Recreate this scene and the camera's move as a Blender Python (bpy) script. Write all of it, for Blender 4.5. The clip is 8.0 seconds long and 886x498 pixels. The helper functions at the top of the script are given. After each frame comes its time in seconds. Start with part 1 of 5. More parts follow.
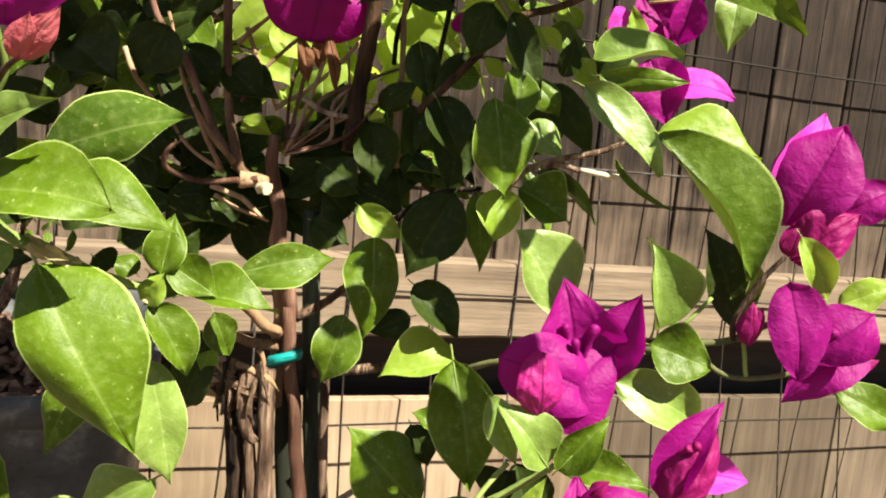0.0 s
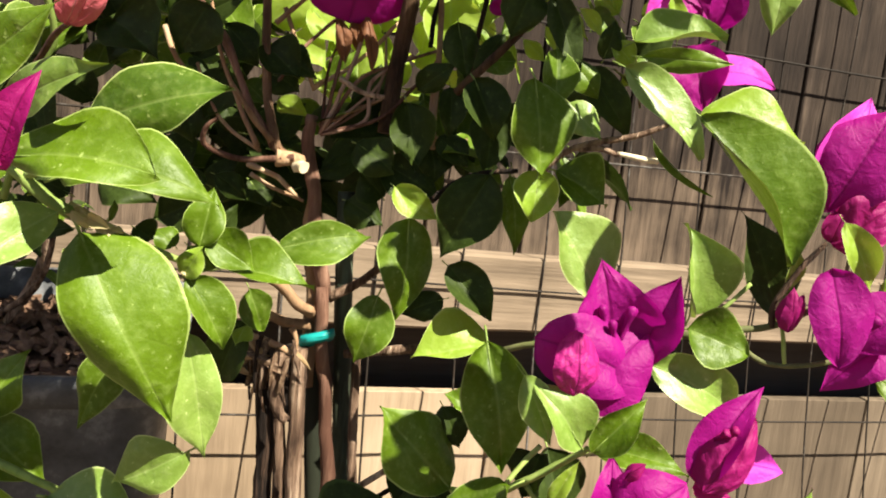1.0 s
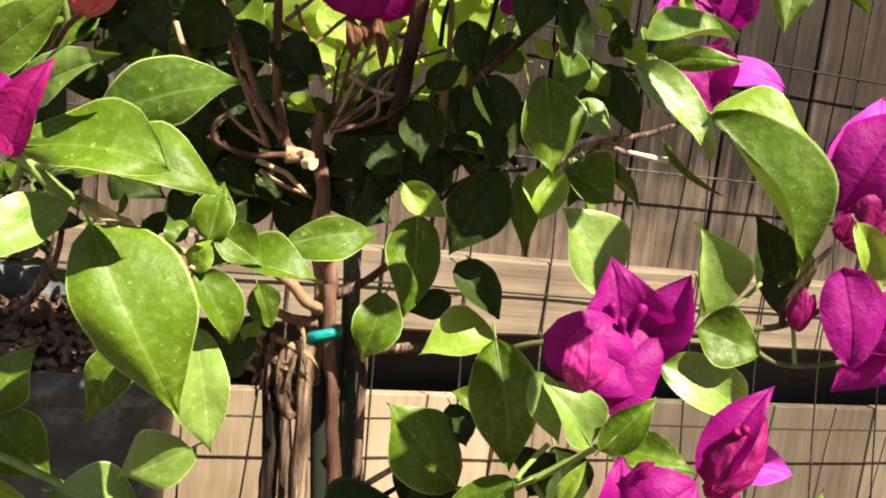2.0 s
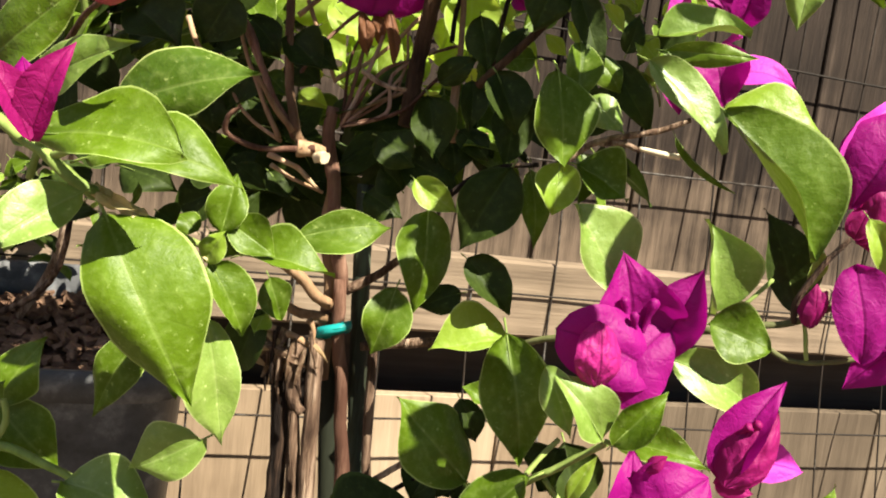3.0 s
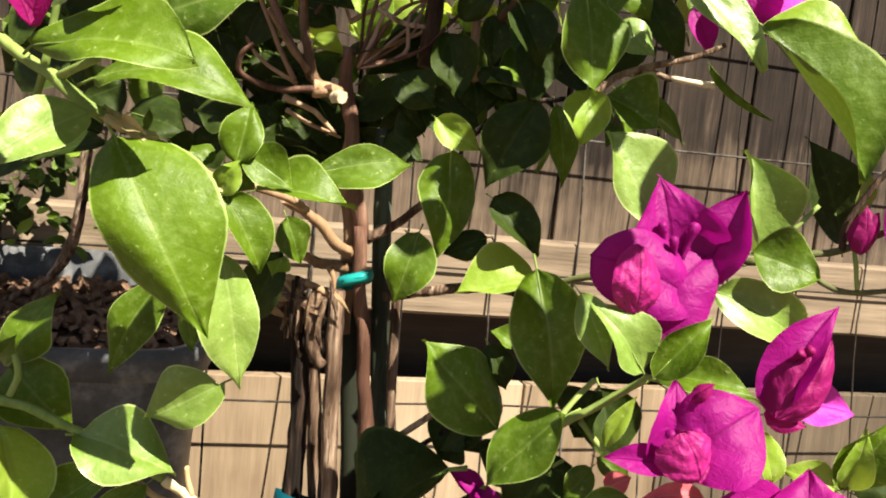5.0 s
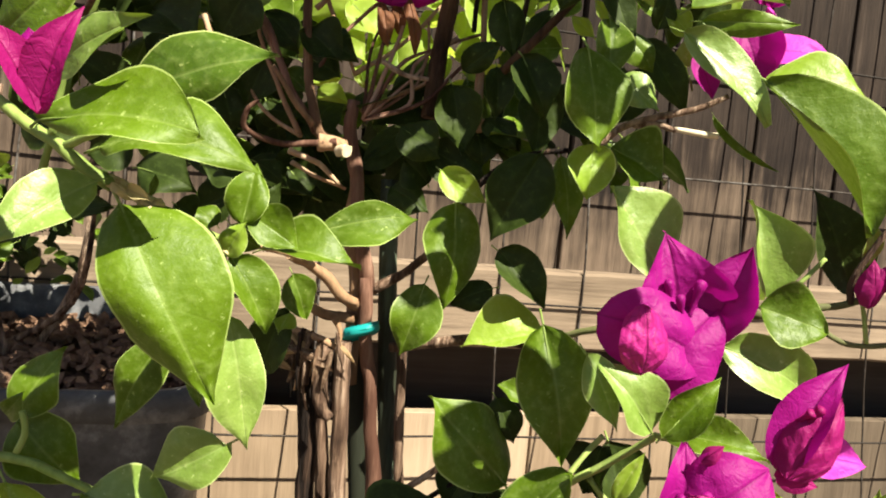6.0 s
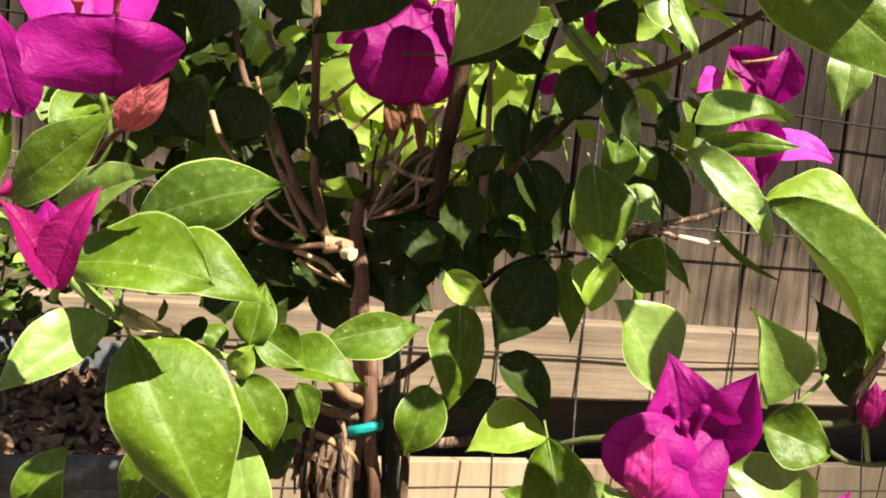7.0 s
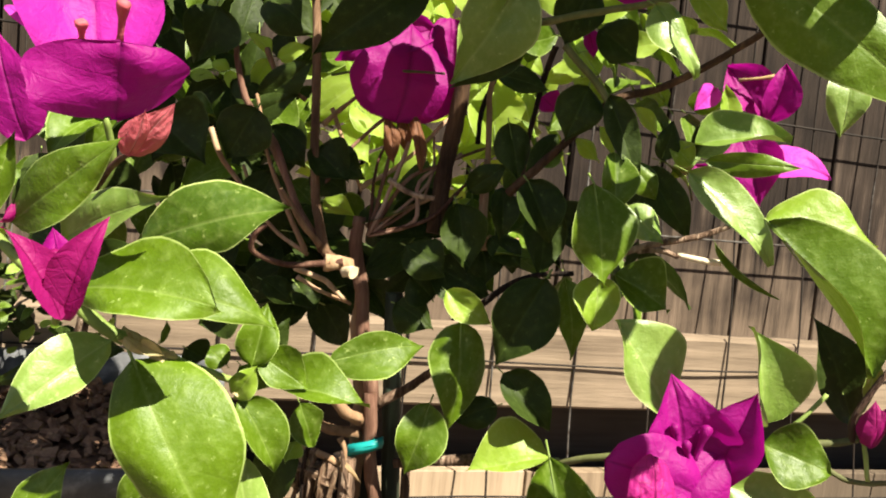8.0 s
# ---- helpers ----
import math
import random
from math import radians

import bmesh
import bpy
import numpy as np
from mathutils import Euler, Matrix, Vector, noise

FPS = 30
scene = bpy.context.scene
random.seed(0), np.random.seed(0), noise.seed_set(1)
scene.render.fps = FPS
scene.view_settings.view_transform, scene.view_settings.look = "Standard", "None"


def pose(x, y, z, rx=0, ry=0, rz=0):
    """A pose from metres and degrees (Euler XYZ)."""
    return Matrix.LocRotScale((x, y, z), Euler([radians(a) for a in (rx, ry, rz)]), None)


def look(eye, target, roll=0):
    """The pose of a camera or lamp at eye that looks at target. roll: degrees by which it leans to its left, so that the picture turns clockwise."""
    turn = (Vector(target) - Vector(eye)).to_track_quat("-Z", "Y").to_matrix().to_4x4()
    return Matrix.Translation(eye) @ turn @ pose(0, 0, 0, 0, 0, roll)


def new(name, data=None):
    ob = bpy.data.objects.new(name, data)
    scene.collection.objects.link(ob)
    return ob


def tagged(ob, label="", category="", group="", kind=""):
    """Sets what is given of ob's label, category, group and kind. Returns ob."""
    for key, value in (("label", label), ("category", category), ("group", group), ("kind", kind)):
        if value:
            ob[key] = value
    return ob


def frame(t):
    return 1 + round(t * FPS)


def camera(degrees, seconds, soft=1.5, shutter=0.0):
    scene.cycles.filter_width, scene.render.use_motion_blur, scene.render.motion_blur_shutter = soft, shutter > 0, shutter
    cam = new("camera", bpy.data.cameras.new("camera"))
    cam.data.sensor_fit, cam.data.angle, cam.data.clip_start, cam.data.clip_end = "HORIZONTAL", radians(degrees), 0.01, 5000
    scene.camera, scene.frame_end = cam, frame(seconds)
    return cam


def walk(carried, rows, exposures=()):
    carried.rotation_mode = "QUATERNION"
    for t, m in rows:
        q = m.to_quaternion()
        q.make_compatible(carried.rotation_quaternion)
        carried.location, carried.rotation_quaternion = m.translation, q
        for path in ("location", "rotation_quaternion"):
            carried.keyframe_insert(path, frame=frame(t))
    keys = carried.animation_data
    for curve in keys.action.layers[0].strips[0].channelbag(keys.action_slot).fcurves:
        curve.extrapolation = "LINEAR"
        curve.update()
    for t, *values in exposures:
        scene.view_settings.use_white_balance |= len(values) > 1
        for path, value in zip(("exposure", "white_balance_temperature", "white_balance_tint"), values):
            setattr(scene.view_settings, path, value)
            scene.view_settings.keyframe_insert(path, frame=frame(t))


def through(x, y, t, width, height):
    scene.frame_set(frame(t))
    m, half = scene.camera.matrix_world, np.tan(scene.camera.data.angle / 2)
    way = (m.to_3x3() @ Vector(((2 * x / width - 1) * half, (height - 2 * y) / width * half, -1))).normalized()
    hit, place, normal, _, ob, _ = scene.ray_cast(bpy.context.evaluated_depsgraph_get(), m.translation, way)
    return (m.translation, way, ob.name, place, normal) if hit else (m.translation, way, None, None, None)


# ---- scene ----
cam = camera(60.0, 8.0, 2.0)
METRES, EYE, TILT, LEAN, TURN = 0.175, 0.75, -8.0, -5.5, 0.0
ROWS = [
    (0.0, 0.0000, 0.0000, 0.0000, -0.00, 0.00, -0.00),
    (0.5, -0.0279, 0.0188, 0.0047, 0.80, -0.24, -0.42),
    (1.0, -0.0496, 0.0075, -0.0633, 1.46, 0.02, -1.08),
    (1.2, -0.0363, 0.0100, -0.0697, 2.15, -0.28, -1.09),
    (2.5, -0.0801, 0.0124, -0.1144, 1.69, 0.95, -1.77),
    (3.0, -0.0921, 0.0115, -0.1280, 1.91, 0.88, -1.99),
    (3.5, -0.1157, 0.0269, -0.1927, 2.25, 0.67, -2.07),
    (4.0, -0.1092, 0.0444, -0.3537, 3.10, 0.61, -1.66),
    (4.2, -0.1383, 0.0567, -0.3876, 2.48, 0.56, -1.45),
    (5.3, -0.1126, 0.1328, -0.3114, 3.56, 2.03, -0.44),
    (5.5, -0.1204, 0.1263, -0.2802, 3.85, 2.17, -0.35),
    (6.0, -0.1195, 0.1226, -0.2335, 3.57, 2.81, -0.24),
    (6.5, -0.1193, 0.1012, -0.0955, 3.27, 3.81, -0.38),
    (7.0, -0.1442, 0.0849, 0.0578, 3.33, 3.73, -0.52),
    (7.5, -0.1509, 0.0654, 0.1093, 3.24, 4.15, -0.63),
    (8.0, -0.1777, 0.0780, 0.1061, 2.62, 3.97, -0.47),
]
walk(cam, [(t, pose(0, 0, EYE, TILT, LEAN, TURN) @ pose(METRES * x, METRES * y, METRES * z, 90 + pitch, roll, yaw)) for t, x, y, z, yaw, pitch, roll in ROWS])

# ---- light ----
SUN_UP, SUN_SIDE = 50.0, 47.0      # degrees above the horizon, degrees to the right of straight behind the lens
sun_to = Vector((math.sin(radians(SUN_SIDE)) * math.cos(radians(SUN_UP)), -math.cos(radians(SUN_SIDE)) * math.cos(radians(SUN_UP)), math.sin(radians(SUN_UP))))
sun = new("sun", bpy.data.lights.new("sun", "SUN"))
sun.data.energy, sun.data.angle, sun.data.color = 5.0, radians(0.53), (1.0, 0.93, 0.76)
sun.matrix_world = look(sun_to * 6, (0, 0, 0))
world = bpy.data.worlds.new("sky")
scene.world = world
world.use_nodes = True
wn = world.node_tree
sky = wn.nodes.new("ShaderNodeTexSky")
sky.sky_type, sky.sun_disc = "NISHITA", False
sky.sun_elevation, sky.sun_rotation = radians(SUN_UP), radians(180 + SUN_SIDE)
wn.links.new(sky.outputs[0], wn.nodes["Background"].inputs["Color"])
wn.nodes["Background"].inputs["Strength"].default_value = 0.026
scene.view_settings.exposure = 1.60


# ---- materials ----
def material(name, rough=0.6, spec=0.36):
    m = bpy.data.materials.new(name)
    m.use_nodes = True
    p = m.node_tree.nodes["Principled BSDF"]
    p.inputs["Roughness"].default_value = rough
    p.inputs["Specular IOR Level"].default_value = spec
    return m, m.node_tree, p


def node(nt, kind, **sets):
    n = nt.nodes.new(kind)
    for k, v in sets.items():
        n.inputs[k.replace("_", " ")].default_value = v
    return n


def ramp(nt, source, *stops):
    r = nt.nodes.new("ShaderNodeValToRGB")
    while len(r.color_ramp.elements) < len(stops):
        r.color_ramp.elements.new(0.5)
    for e, (at, c) in zip(r.color_ramp.elements, stops):
        e.position, e.color = at, (*c, 1) if len(c) == 3 else (c[0], c[0], c[0], 1)
    nt.links.new(source, r.inputs[0])
    return r.outputs[0]


def mixed(nt, fac, a, b, how="MIX"):
    m = nt.nodes.new("ShaderNodeMix")
    m.data_type, m.blend_type = "RGBA", how
    for i, v in ((0, fac), (6, a), (7, b)):
        if isinstance(v, bpy.types.NodeSocket):
            nt.links.new(v, m.inputs[i])
        else:
            m.inputs[i].default_value = v if i == 0 else (*v, 1)
    return m.outputs[2]


def maths(nt, op, a, b=0.0, c=0.0):
    m = nt.nodes.new("ShaderNodeMath")
    m.operation = op
    for i, v in enumerate((a, b, c)):
        if isinstance(v, bpy.types.NodeSocket):
            nt.links.new(v, m.inputs[i])
        else:
            m.inputs[i].default_value = v
    return m.outputs[0]


def bumped(nt, p, height, strength, distance):
    b = node(nt, "ShaderNodeBump", Strength=strength, Distance=distance)
    nt.links.new(height, b.inputs["Height"])
    nt.links.new(b.outputs[0], p.inputs["Normal"])


def blade_uv(nt):
    """The blade's own coordinates: across from 0 to 1 (0.5 at the midrib), along from 0 to 1."""
    uv = nt.nodes.new("ShaderNodeUVMap")
    uv.uv_map = "blade"
    s = nt.nodes.new("ShaderNodeSeparateXYZ")
    nt.links.new(uv.outputs[0], s.inputs[0])
    return maths(nt, "ABSOLUTE", maths(nt, "MULTIPLY_ADD", s.outputs[0], 2.0, -1.0)), s.outputs[1]


def vein_mask(nt, across, along, count, width):
    """Side veins that rise from the midrib towards the tip."""
    tc = nt.nodes.new("ShaderNodeTexCoord")
    wob = node(nt, "ShaderNodeTexNoise", Scale=90.0, Detail=1.0)
    nt.links.new(tc.outputs["Object"], wob.inputs["Vector"])
    lift = maths(nt, "SUBTRACT", along, maths(nt, "MULTIPLY", maths(nt, "POWER", across, 1.3), 0.22))
    lift = maths(nt, "MULTIPLY_ADD", wob.outputs[0], 0.05, lift)
    saw = maths(nt, "PINGPONG", maths(nt, "MULTIPLY", lift, count), 0.5)
    side = ramp(nt, saw, (0.0, (1.0,)), (width * 2.2, (0.0,)))
    mid = ramp(nt, across, (0.0, (1.0,)), (0.075, (0.0,)))
    return maths(nt, "MAXIMUM", maths(nt, "MULTIPLY", side, 0.18), mid), tc


def leaf_material(name, dark, light, through, vein, gloss=0.40, lit=0.12, margin=0.55, spec=0.26):
    m, nt, p = material(name, gloss, spec)
    across, along = blade_uv(nt)
    veins, tc = vein_mask(nt, across, along, 7.0, 0.035)
    info = nt.nodes.new("ShaderNodeObjectInfo")
    isle = nt.nodes.new("ShaderNodeNewGeometry")
    own = maths(nt, "FRACT", maths(nt, "ADD", info.outputs["Random"], isle.outputs["Random Per Island"]))
    big = node(nt, "ShaderNodeTexNoise", Scale=26.0, Detail=3.0)
    fine = node(nt, "ShaderNodeTexNoise", Scale=700.0, Detail=2.0)
    for n in (big, fine):
        nt.links.new(tc.outputs["Object"], n.inputs["Vector"])
    blot = ramp(nt, big.outputs[0], (0.33, (0.0,)), (0.66, (1.0,)))
    tone = maths(nt, "ADD", maths(nt, "MULTIPLY", blot, 0.62), maths(nt, "MULTIPLY", own, 0.38))
    col = mixed(nt, tone, dark, light)
    col = mixed(nt, maths(nt, "MULTIPLY", fine.outputs[0], 0.35), col, tuple(c * 0.6 for c in dark))
    col = mixed(nt, maths(nt, "MULTIPLY", veins, 0.14), col, vein)
    rim = ramp(nt, across, (0.948, (0.0,)), (0.975, (1.0,)))
    col = mixed(nt, maths(nt, "MULTIPLY", rim, margin), col, vein)
    quilt = node(nt, "ShaderNodeTexNoise", Scale=210.0, Detail=3.0, Roughness=0.6)
    nt.links.new(tc.outputs["Object"], quilt.inputs["Vector"])
    col = mixed(nt, ramp(nt, quilt.outputs[0], (0.48, (0.0,)), (0.74, (0.13,))), col, vein)
    # pale scratches and dust specks
    spots = node(nt, "ShaderNodeTexNoise", Scale=260.0, Detail=4.0, Roughness=0.7)
    nt.links.new(tc.outputs["Object"], spots.inputs["Vector"])
    speck = ramp(nt, spots.outputs[0], (0.63, (0.0,)), (0.70, (0.42,)))
    col = mixed(nt, speck, col, vein)
    nt.links.new(col, p.inputs["Base Color"])
    rough = maths(nt, "MULTIPLY_ADD", big.outputs[0], 0.3, gloss - 0.08)
    nt.links.new(rough, p.inputs["Roughness"])
    height = maths(nt, "ADD", maths(nt, "MULTIPLY", veins, -0.2), maths(nt, "MULTIPLY", fine.outputs[0], 0.15))
    height = maths(nt, "ADD", height, maths(nt, "MULTIPLY", quilt.outputs[0], 0.4))
    bumped(nt, p, maths(nt, "ADD", height, maths(nt, "MULTIPLY", big.outputs[0], 3.5)), 0.6, 0.0016)
    glow = node(nt, "ShaderNodeBsdfTranslucent")
    nt.links.new(mixed(nt, maths(nt, "MULTIPLY", veins, 0.25), through, vein), glow.inputs[0])
    mix = node(nt, "ShaderNodeMixShader", Fac=lit)
    nt.links.new(p.outputs[0], mix.inputs[1])
    nt.links.new(glow.outputs[0], mix.inputs[2])
    nt.links.new(mix.outputs[0], nt.nodes["Material Output"].inputs[0])
    return m


def bract_material(name, dark, light, through, vein, lit=0.32, net_dark=0.10):
    m, nt, p = material(name, 0.56, 0.24)
    across, along = blade_uv(nt)
    veins, tc = vein_mask(nt, across, along, 5.0, 0.03)
    net = nt.nodes.new("ShaderNodeTexVoronoi")
    net.feature = "DISTANCE_TO_EDGE"
    net.inputs["Scale"].default_value = 170.0
    nt.links.new(tc.outputs["Object"], net.inputs["Vector"])
    mesh = ramp(nt, net.outputs["Distance"], (0.0, (1.0,)), (0.07, (0.0,)))
    big = node(nt, "ShaderNodeTexNoise", Scale=45.0, Detail=2.0)
    nt.links.new(tc.outputs["Object"], big.inputs["Vector"])
    col = mixed(nt, big.outputs[0], dark, light)
    col = mixed(nt, maths(nt, "MULTIPLY", mesh, net_dark), col, vein)
    col = mixed(nt, maths(nt, "MULTIPLY", veins, 0.45), col, vein)
    nt.links.new(col, p.inputs["Base Color"])
    crease = node(nt, "ShaderNodeTexNoise", Scale=170.0, Detail=3.0, Roughness=0.6, Distortion=1.2)
    nt.links.new(tc.outputs["Object"], crease.inputs["Vector"])
    height = maths(nt, "ADD", maths(nt, "MULTIPLY", crease.outputs[0], 0.7), maths(nt, "MULTIPLY", veins, -0.35))
    bumped(nt, p, maths(nt, "ADD", height, maths(nt, "MULTIPLY", big.outputs[0], 2.5)), 0.8, 0.0014)
    glow = node(nt, "ShaderNodeBsdfTranslucent")
    nt.links.new(mixed(nt, maths(nt, "MULTIPLY", veins, 0.6), through, vein), glow.inputs[0])
    mix = node(nt, "ShaderNodeMixShader", Fac=lit)
    nt.links.new(p.outputs[0], mix.inputs[1])
    nt.links.new(glow.outputs[0], mix.inputs[2])
    nt.links.new(mix.outputs[0], nt.nodes["Material Output"].inputs[0])
    return m


def grain_material(name, stops, stretch, scale, rough=0.8, bump=0.6, depth=0.002, per_object=0.35, pale_low=None):
    """Wood, bark and stalks: streaks along the long axis that stretch names."""
    m, nt, p = material(name, rough, 0.25)
    tc = nt.nodes.new("ShaderNodeTexCoord")
    info = nt.nodes.new("ShaderNodeObjectInfo")
    shift = nt.nodes.new("ShaderNodeVectorMath")
    shift.operation = "MULTIPLY_ADD"
    nt.links.new(info.outputs["Random"], shift.inputs[0])
    shift.inputs[1].default_value = (7.0, 3.0, 5.0)
    nt.links.new(tc.outputs["Object"], shift.inputs[2])
    mp = nt.nodes.new("ShaderNodeMapping")
    mp.inputs["Scale"].default_value = stretch
    nt.links.new(shift.outputs[0], mp.inputs[0])
    a = node(nt, "ShaderNodeTexNoise", Scale=scale, Detail=6.0, Roughness=0.65)
    nt.links.new(mp.outputs[0], a.inputs["Vector"])
    b = node(nt, "ShaderNodeTexNoise", Scale=scale * 0.12, Detail=3.0)
    nt.links.new(tc.outputs["Object"], b.inputs["Vector"])
    tone = maths(nt, "ADD", maths(nt, "MULTIPLY", a.outputs[0], 0.75), maths(nt, "MULTIPLY_ADD", b.outputs[0], 0.5, -0.13))
    tone = maths(nt, "ADD", tone, maths(nt, "MULTIPLY_ADD", info.outputs["Random"], per_object, -0.5 * per_object))
    col = ramp(nt, tone, *stops)
    if pale_low:
        # paler up to an uneven height, streak by streak
        top, soft, pale = pale_low
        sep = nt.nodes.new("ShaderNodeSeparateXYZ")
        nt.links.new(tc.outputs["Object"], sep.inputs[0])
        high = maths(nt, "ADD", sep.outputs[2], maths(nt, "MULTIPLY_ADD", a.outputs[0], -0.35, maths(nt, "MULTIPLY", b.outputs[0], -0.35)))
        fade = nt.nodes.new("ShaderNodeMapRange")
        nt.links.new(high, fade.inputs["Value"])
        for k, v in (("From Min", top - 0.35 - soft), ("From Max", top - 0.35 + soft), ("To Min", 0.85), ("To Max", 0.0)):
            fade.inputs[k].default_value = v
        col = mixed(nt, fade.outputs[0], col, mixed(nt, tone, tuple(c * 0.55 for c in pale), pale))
    nt.links.new(col, p.inputs["Base Color"])
    bumped(nt, p, a.outputs[0], bump, depth)
    return m


GREEN = leaf_material("mature_leaf", (0.042, 0.079, 0.002), (0.110, 0.188, 0.006), (0.24, 0.38, 0.015), (0.42, 0.52, 0.17), lit=0.07)
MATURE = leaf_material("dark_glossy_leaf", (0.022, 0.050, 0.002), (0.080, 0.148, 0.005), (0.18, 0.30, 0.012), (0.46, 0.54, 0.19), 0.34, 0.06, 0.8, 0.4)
YOUNG = leaf_material("young_leaf", (0.15, 0.255, 0.016), (0.29, 0.405, 0.05), (0.48, 0.62, 0.05), (0.60, 0.68, 0.30), 0.36, 0.2)
# brighter copy of the young leaf: sunlight on far leaves put into the colour
SUNLIT_YOUNG = leaf_material("sunlit_young_leaf", (0.21, 0.335, 0.03), (0.40, 0.53, 0.09), (0.60, 0.74, 0.08), (0.60, 0.68, 0.30), 0.4, 0.45)
PALE = leaf_material("pale_leaf", (0.115, 0.20, 0.022), (0.235, 0.335, 0.066), (0.30, 0.44, 0.03), (0.55, 0.63, 0.27), 0.38, 0.12, spec=0.6)
# dark copy of the leaf colour, with the crown's shade painted in
SHADED = leaf_material("shaded_leaf", (0.014, 0.025, 0.003), (0.034, 0.054, 0.007), (0.07, 0.12, 0.010), (0.12, 0.18, 0.04), 0.5, 0.06, 0.25, 0.16)
MAGENTA = bract_material("magenta_bract", (0.19, 0.002, 0.118), (0.355, 0.005, 0.222), (0.50, 0.004, 0.30), (0.13, 0.002, 0.07))
LIGHT_MAGENTA = bract_material("bright_magenta_bract", (0.36, 0.010, 0.25), (0.52, 0.03, 0.38), (0.60, 0.02, 0.40), (0.26, 0.006, 0.15))
# red of buds and inner bracts, darkened for a cup partly in shade
CRIMSON = bract_material("crimson_bract", (0.21, 0.004, 0.085), (0.35, 0.009, 0.16), (0.48, 0.008, 0.16), (0.18, 0.004, 0.05))
PINK = bract_material("pale_pink_bract", (0.55, 0.03, 0.42), (0.70, 0.08, 0.55), (0.75, 0.05, 0.52), (0.4, 0.02, 0.28))
ROSY = bract_material("rosy_crinkled_bract", (0.29, 0.007, 0.13), (0.50, 0.025, 0.24), (0.55, 0.02, 0.22), (0.12, 0.003, 0.05), 0.25, 0.6)
SALMON = bract_material("salmon_bud", (0.42, 0.05, 0.09), (0.68, 0.19, 0.21), (0.70, 0.16, 0.16), (0.72, 0.42, 0.38), 0.25)
WITHERED = bract_material("withered_bract", (0.12, 0.045, 0.022), (0.26, 0.12, 0.06), (0.25, 0.09, 0.03), (0.07, 0.03, 0.02))
BARK_STRIP = bract_material("peeling_bark", (0.05, 0.028, 0.018), (0.20, 0.125, 0.08), (0.12, 0.07, 0.03), (0.50, 0.37, 0.24), 0.04, 0.3)
KNOB_BRACT = bract_material("cream_bud_scale", (0.42, 0.33, 0.15), (0.70, 0.60, 0.36), (0.5, 0.40, 0.18), (0.25, 0.16, 0.07))
HUSK = bract_material("tan_husk", (0.27, 0.165, 0.08), (0.56, 0.41, 0.23), (0.5, 0.34, 0.16), (0.10, 0.055, 0.03))
STALK = grain_material("green_stalk", ((0.2, (0.10, 0.15, 0.03)), (0.6, (0.24, 0.32, 0.08)), (0.9, (0.36, 0.40, 0.15))), (1, 1, 0.3), 160.0, 0.6, 0.4, 0.0006)
DARK_STALK = grain_material("brown_green_stalk", ((0.2, (0.05, 0.05, 0.02)), (0.6, (0.13, 0.14, 0.05)), (0.9, (0.24, 0.22, 0.11))), (1, 1, 0.3), 160.0, 0.7, 0.6, 0.0008)
TAN = grain_material("tan_bark", ((0.2, (0.15, 0.085, 0.045)), (0.55, (0.34, 0.21, 0.12)), (0.85, (0.54, 0.39, 0.26))), (1, 1, 0.18), 170.0, 0.85, 0.8, 0.0012)
RED_BARK = grain_material("red_bark", ((0.3, (0.075, 0.033, 0.021)), (0.5, (0.20, 0.108, 0.074)), (0.75, (0.46, 0.31, 0.235))), (1, 1, 0.1), 130.0, 0.85, 0.9, 0.003)
OLD_BARK = grain_material("split_bark", ((0.40, (0.012, 0.007, 0.005)), (0.52, (0.08, 0.046, 0.03)), (0.62, (0.22, 0.14, 0.095)), (0.73, (0.52, 0.38, 0.28))), (1, 1, 0.05), 170.0, 0.9, 1.0, 0.008)
BROWN_BARK = grain_material("brown_bark", ((0.32, (0.022, 0.011, 0.006)), (0.5, (0.085, 0.046, 0.025)), (0.66, (0.18, 0.105, 0.06)), (0.8, (0.46, 0.31, 0.19))), (1, 1, 0.14), 150.0, 0.85, 1.0, 0.004)
KNOB = grain_material("scarred_shoot", ((0.25, (0.30, 0.20, 0.08)), (0.5, (0.60, 0.52, 0.28)), (0.8, (0.80, 0.74, 0.52))), (1, 1, 0.6), 260.0, 0.9, 1.0, 0.002)
DRY = grain_material("dry_husk", ((0.2, (0.30, 0.18, 0.08)), (0.5, (0.58, 0.42, 0.22)), (0.8, (0.78, 0.64, 0.42))), (1, 1, 0.3), 200.0, 0.9, 0.9, 0.0015)
CREAM = grain_material("cut_wood", ((0.2, (0.6, 0.48, 0.30)), (0.8, (0.85, 0.76, 0.58))), (1, 1, 0.3), 200.0, 0.8)
STAKE = grain_material("green_stake_paint", ((0.2, (0.010, 0.011, 0.007)), (0.6, (0.022, 0.026, 0.016)), (0.85, (0.10, 0.13, 0.09))), (1, 1, 0.1), 120.0, 0.6, 0.6, 0.001)
# teal tape with the shade low on the stakes put into its colour
SHADED_TIE = grain_material("shaded_teal_tape", ((0.2, (0.0, 0.028, 0.04)), (0.8, (0.0, 0.06, 0.085))), (1, 1, 1), 90.0, 0.5, 0.4, 0.0006)
TIE = grain_material("teal_tape", ((0.2, (0.0, 0.17, 0.17)), (0.8, (0.02, 0.36, 0.34))), (1, 1, 1), 90.0, 0.35, 0.4, 0.0006)
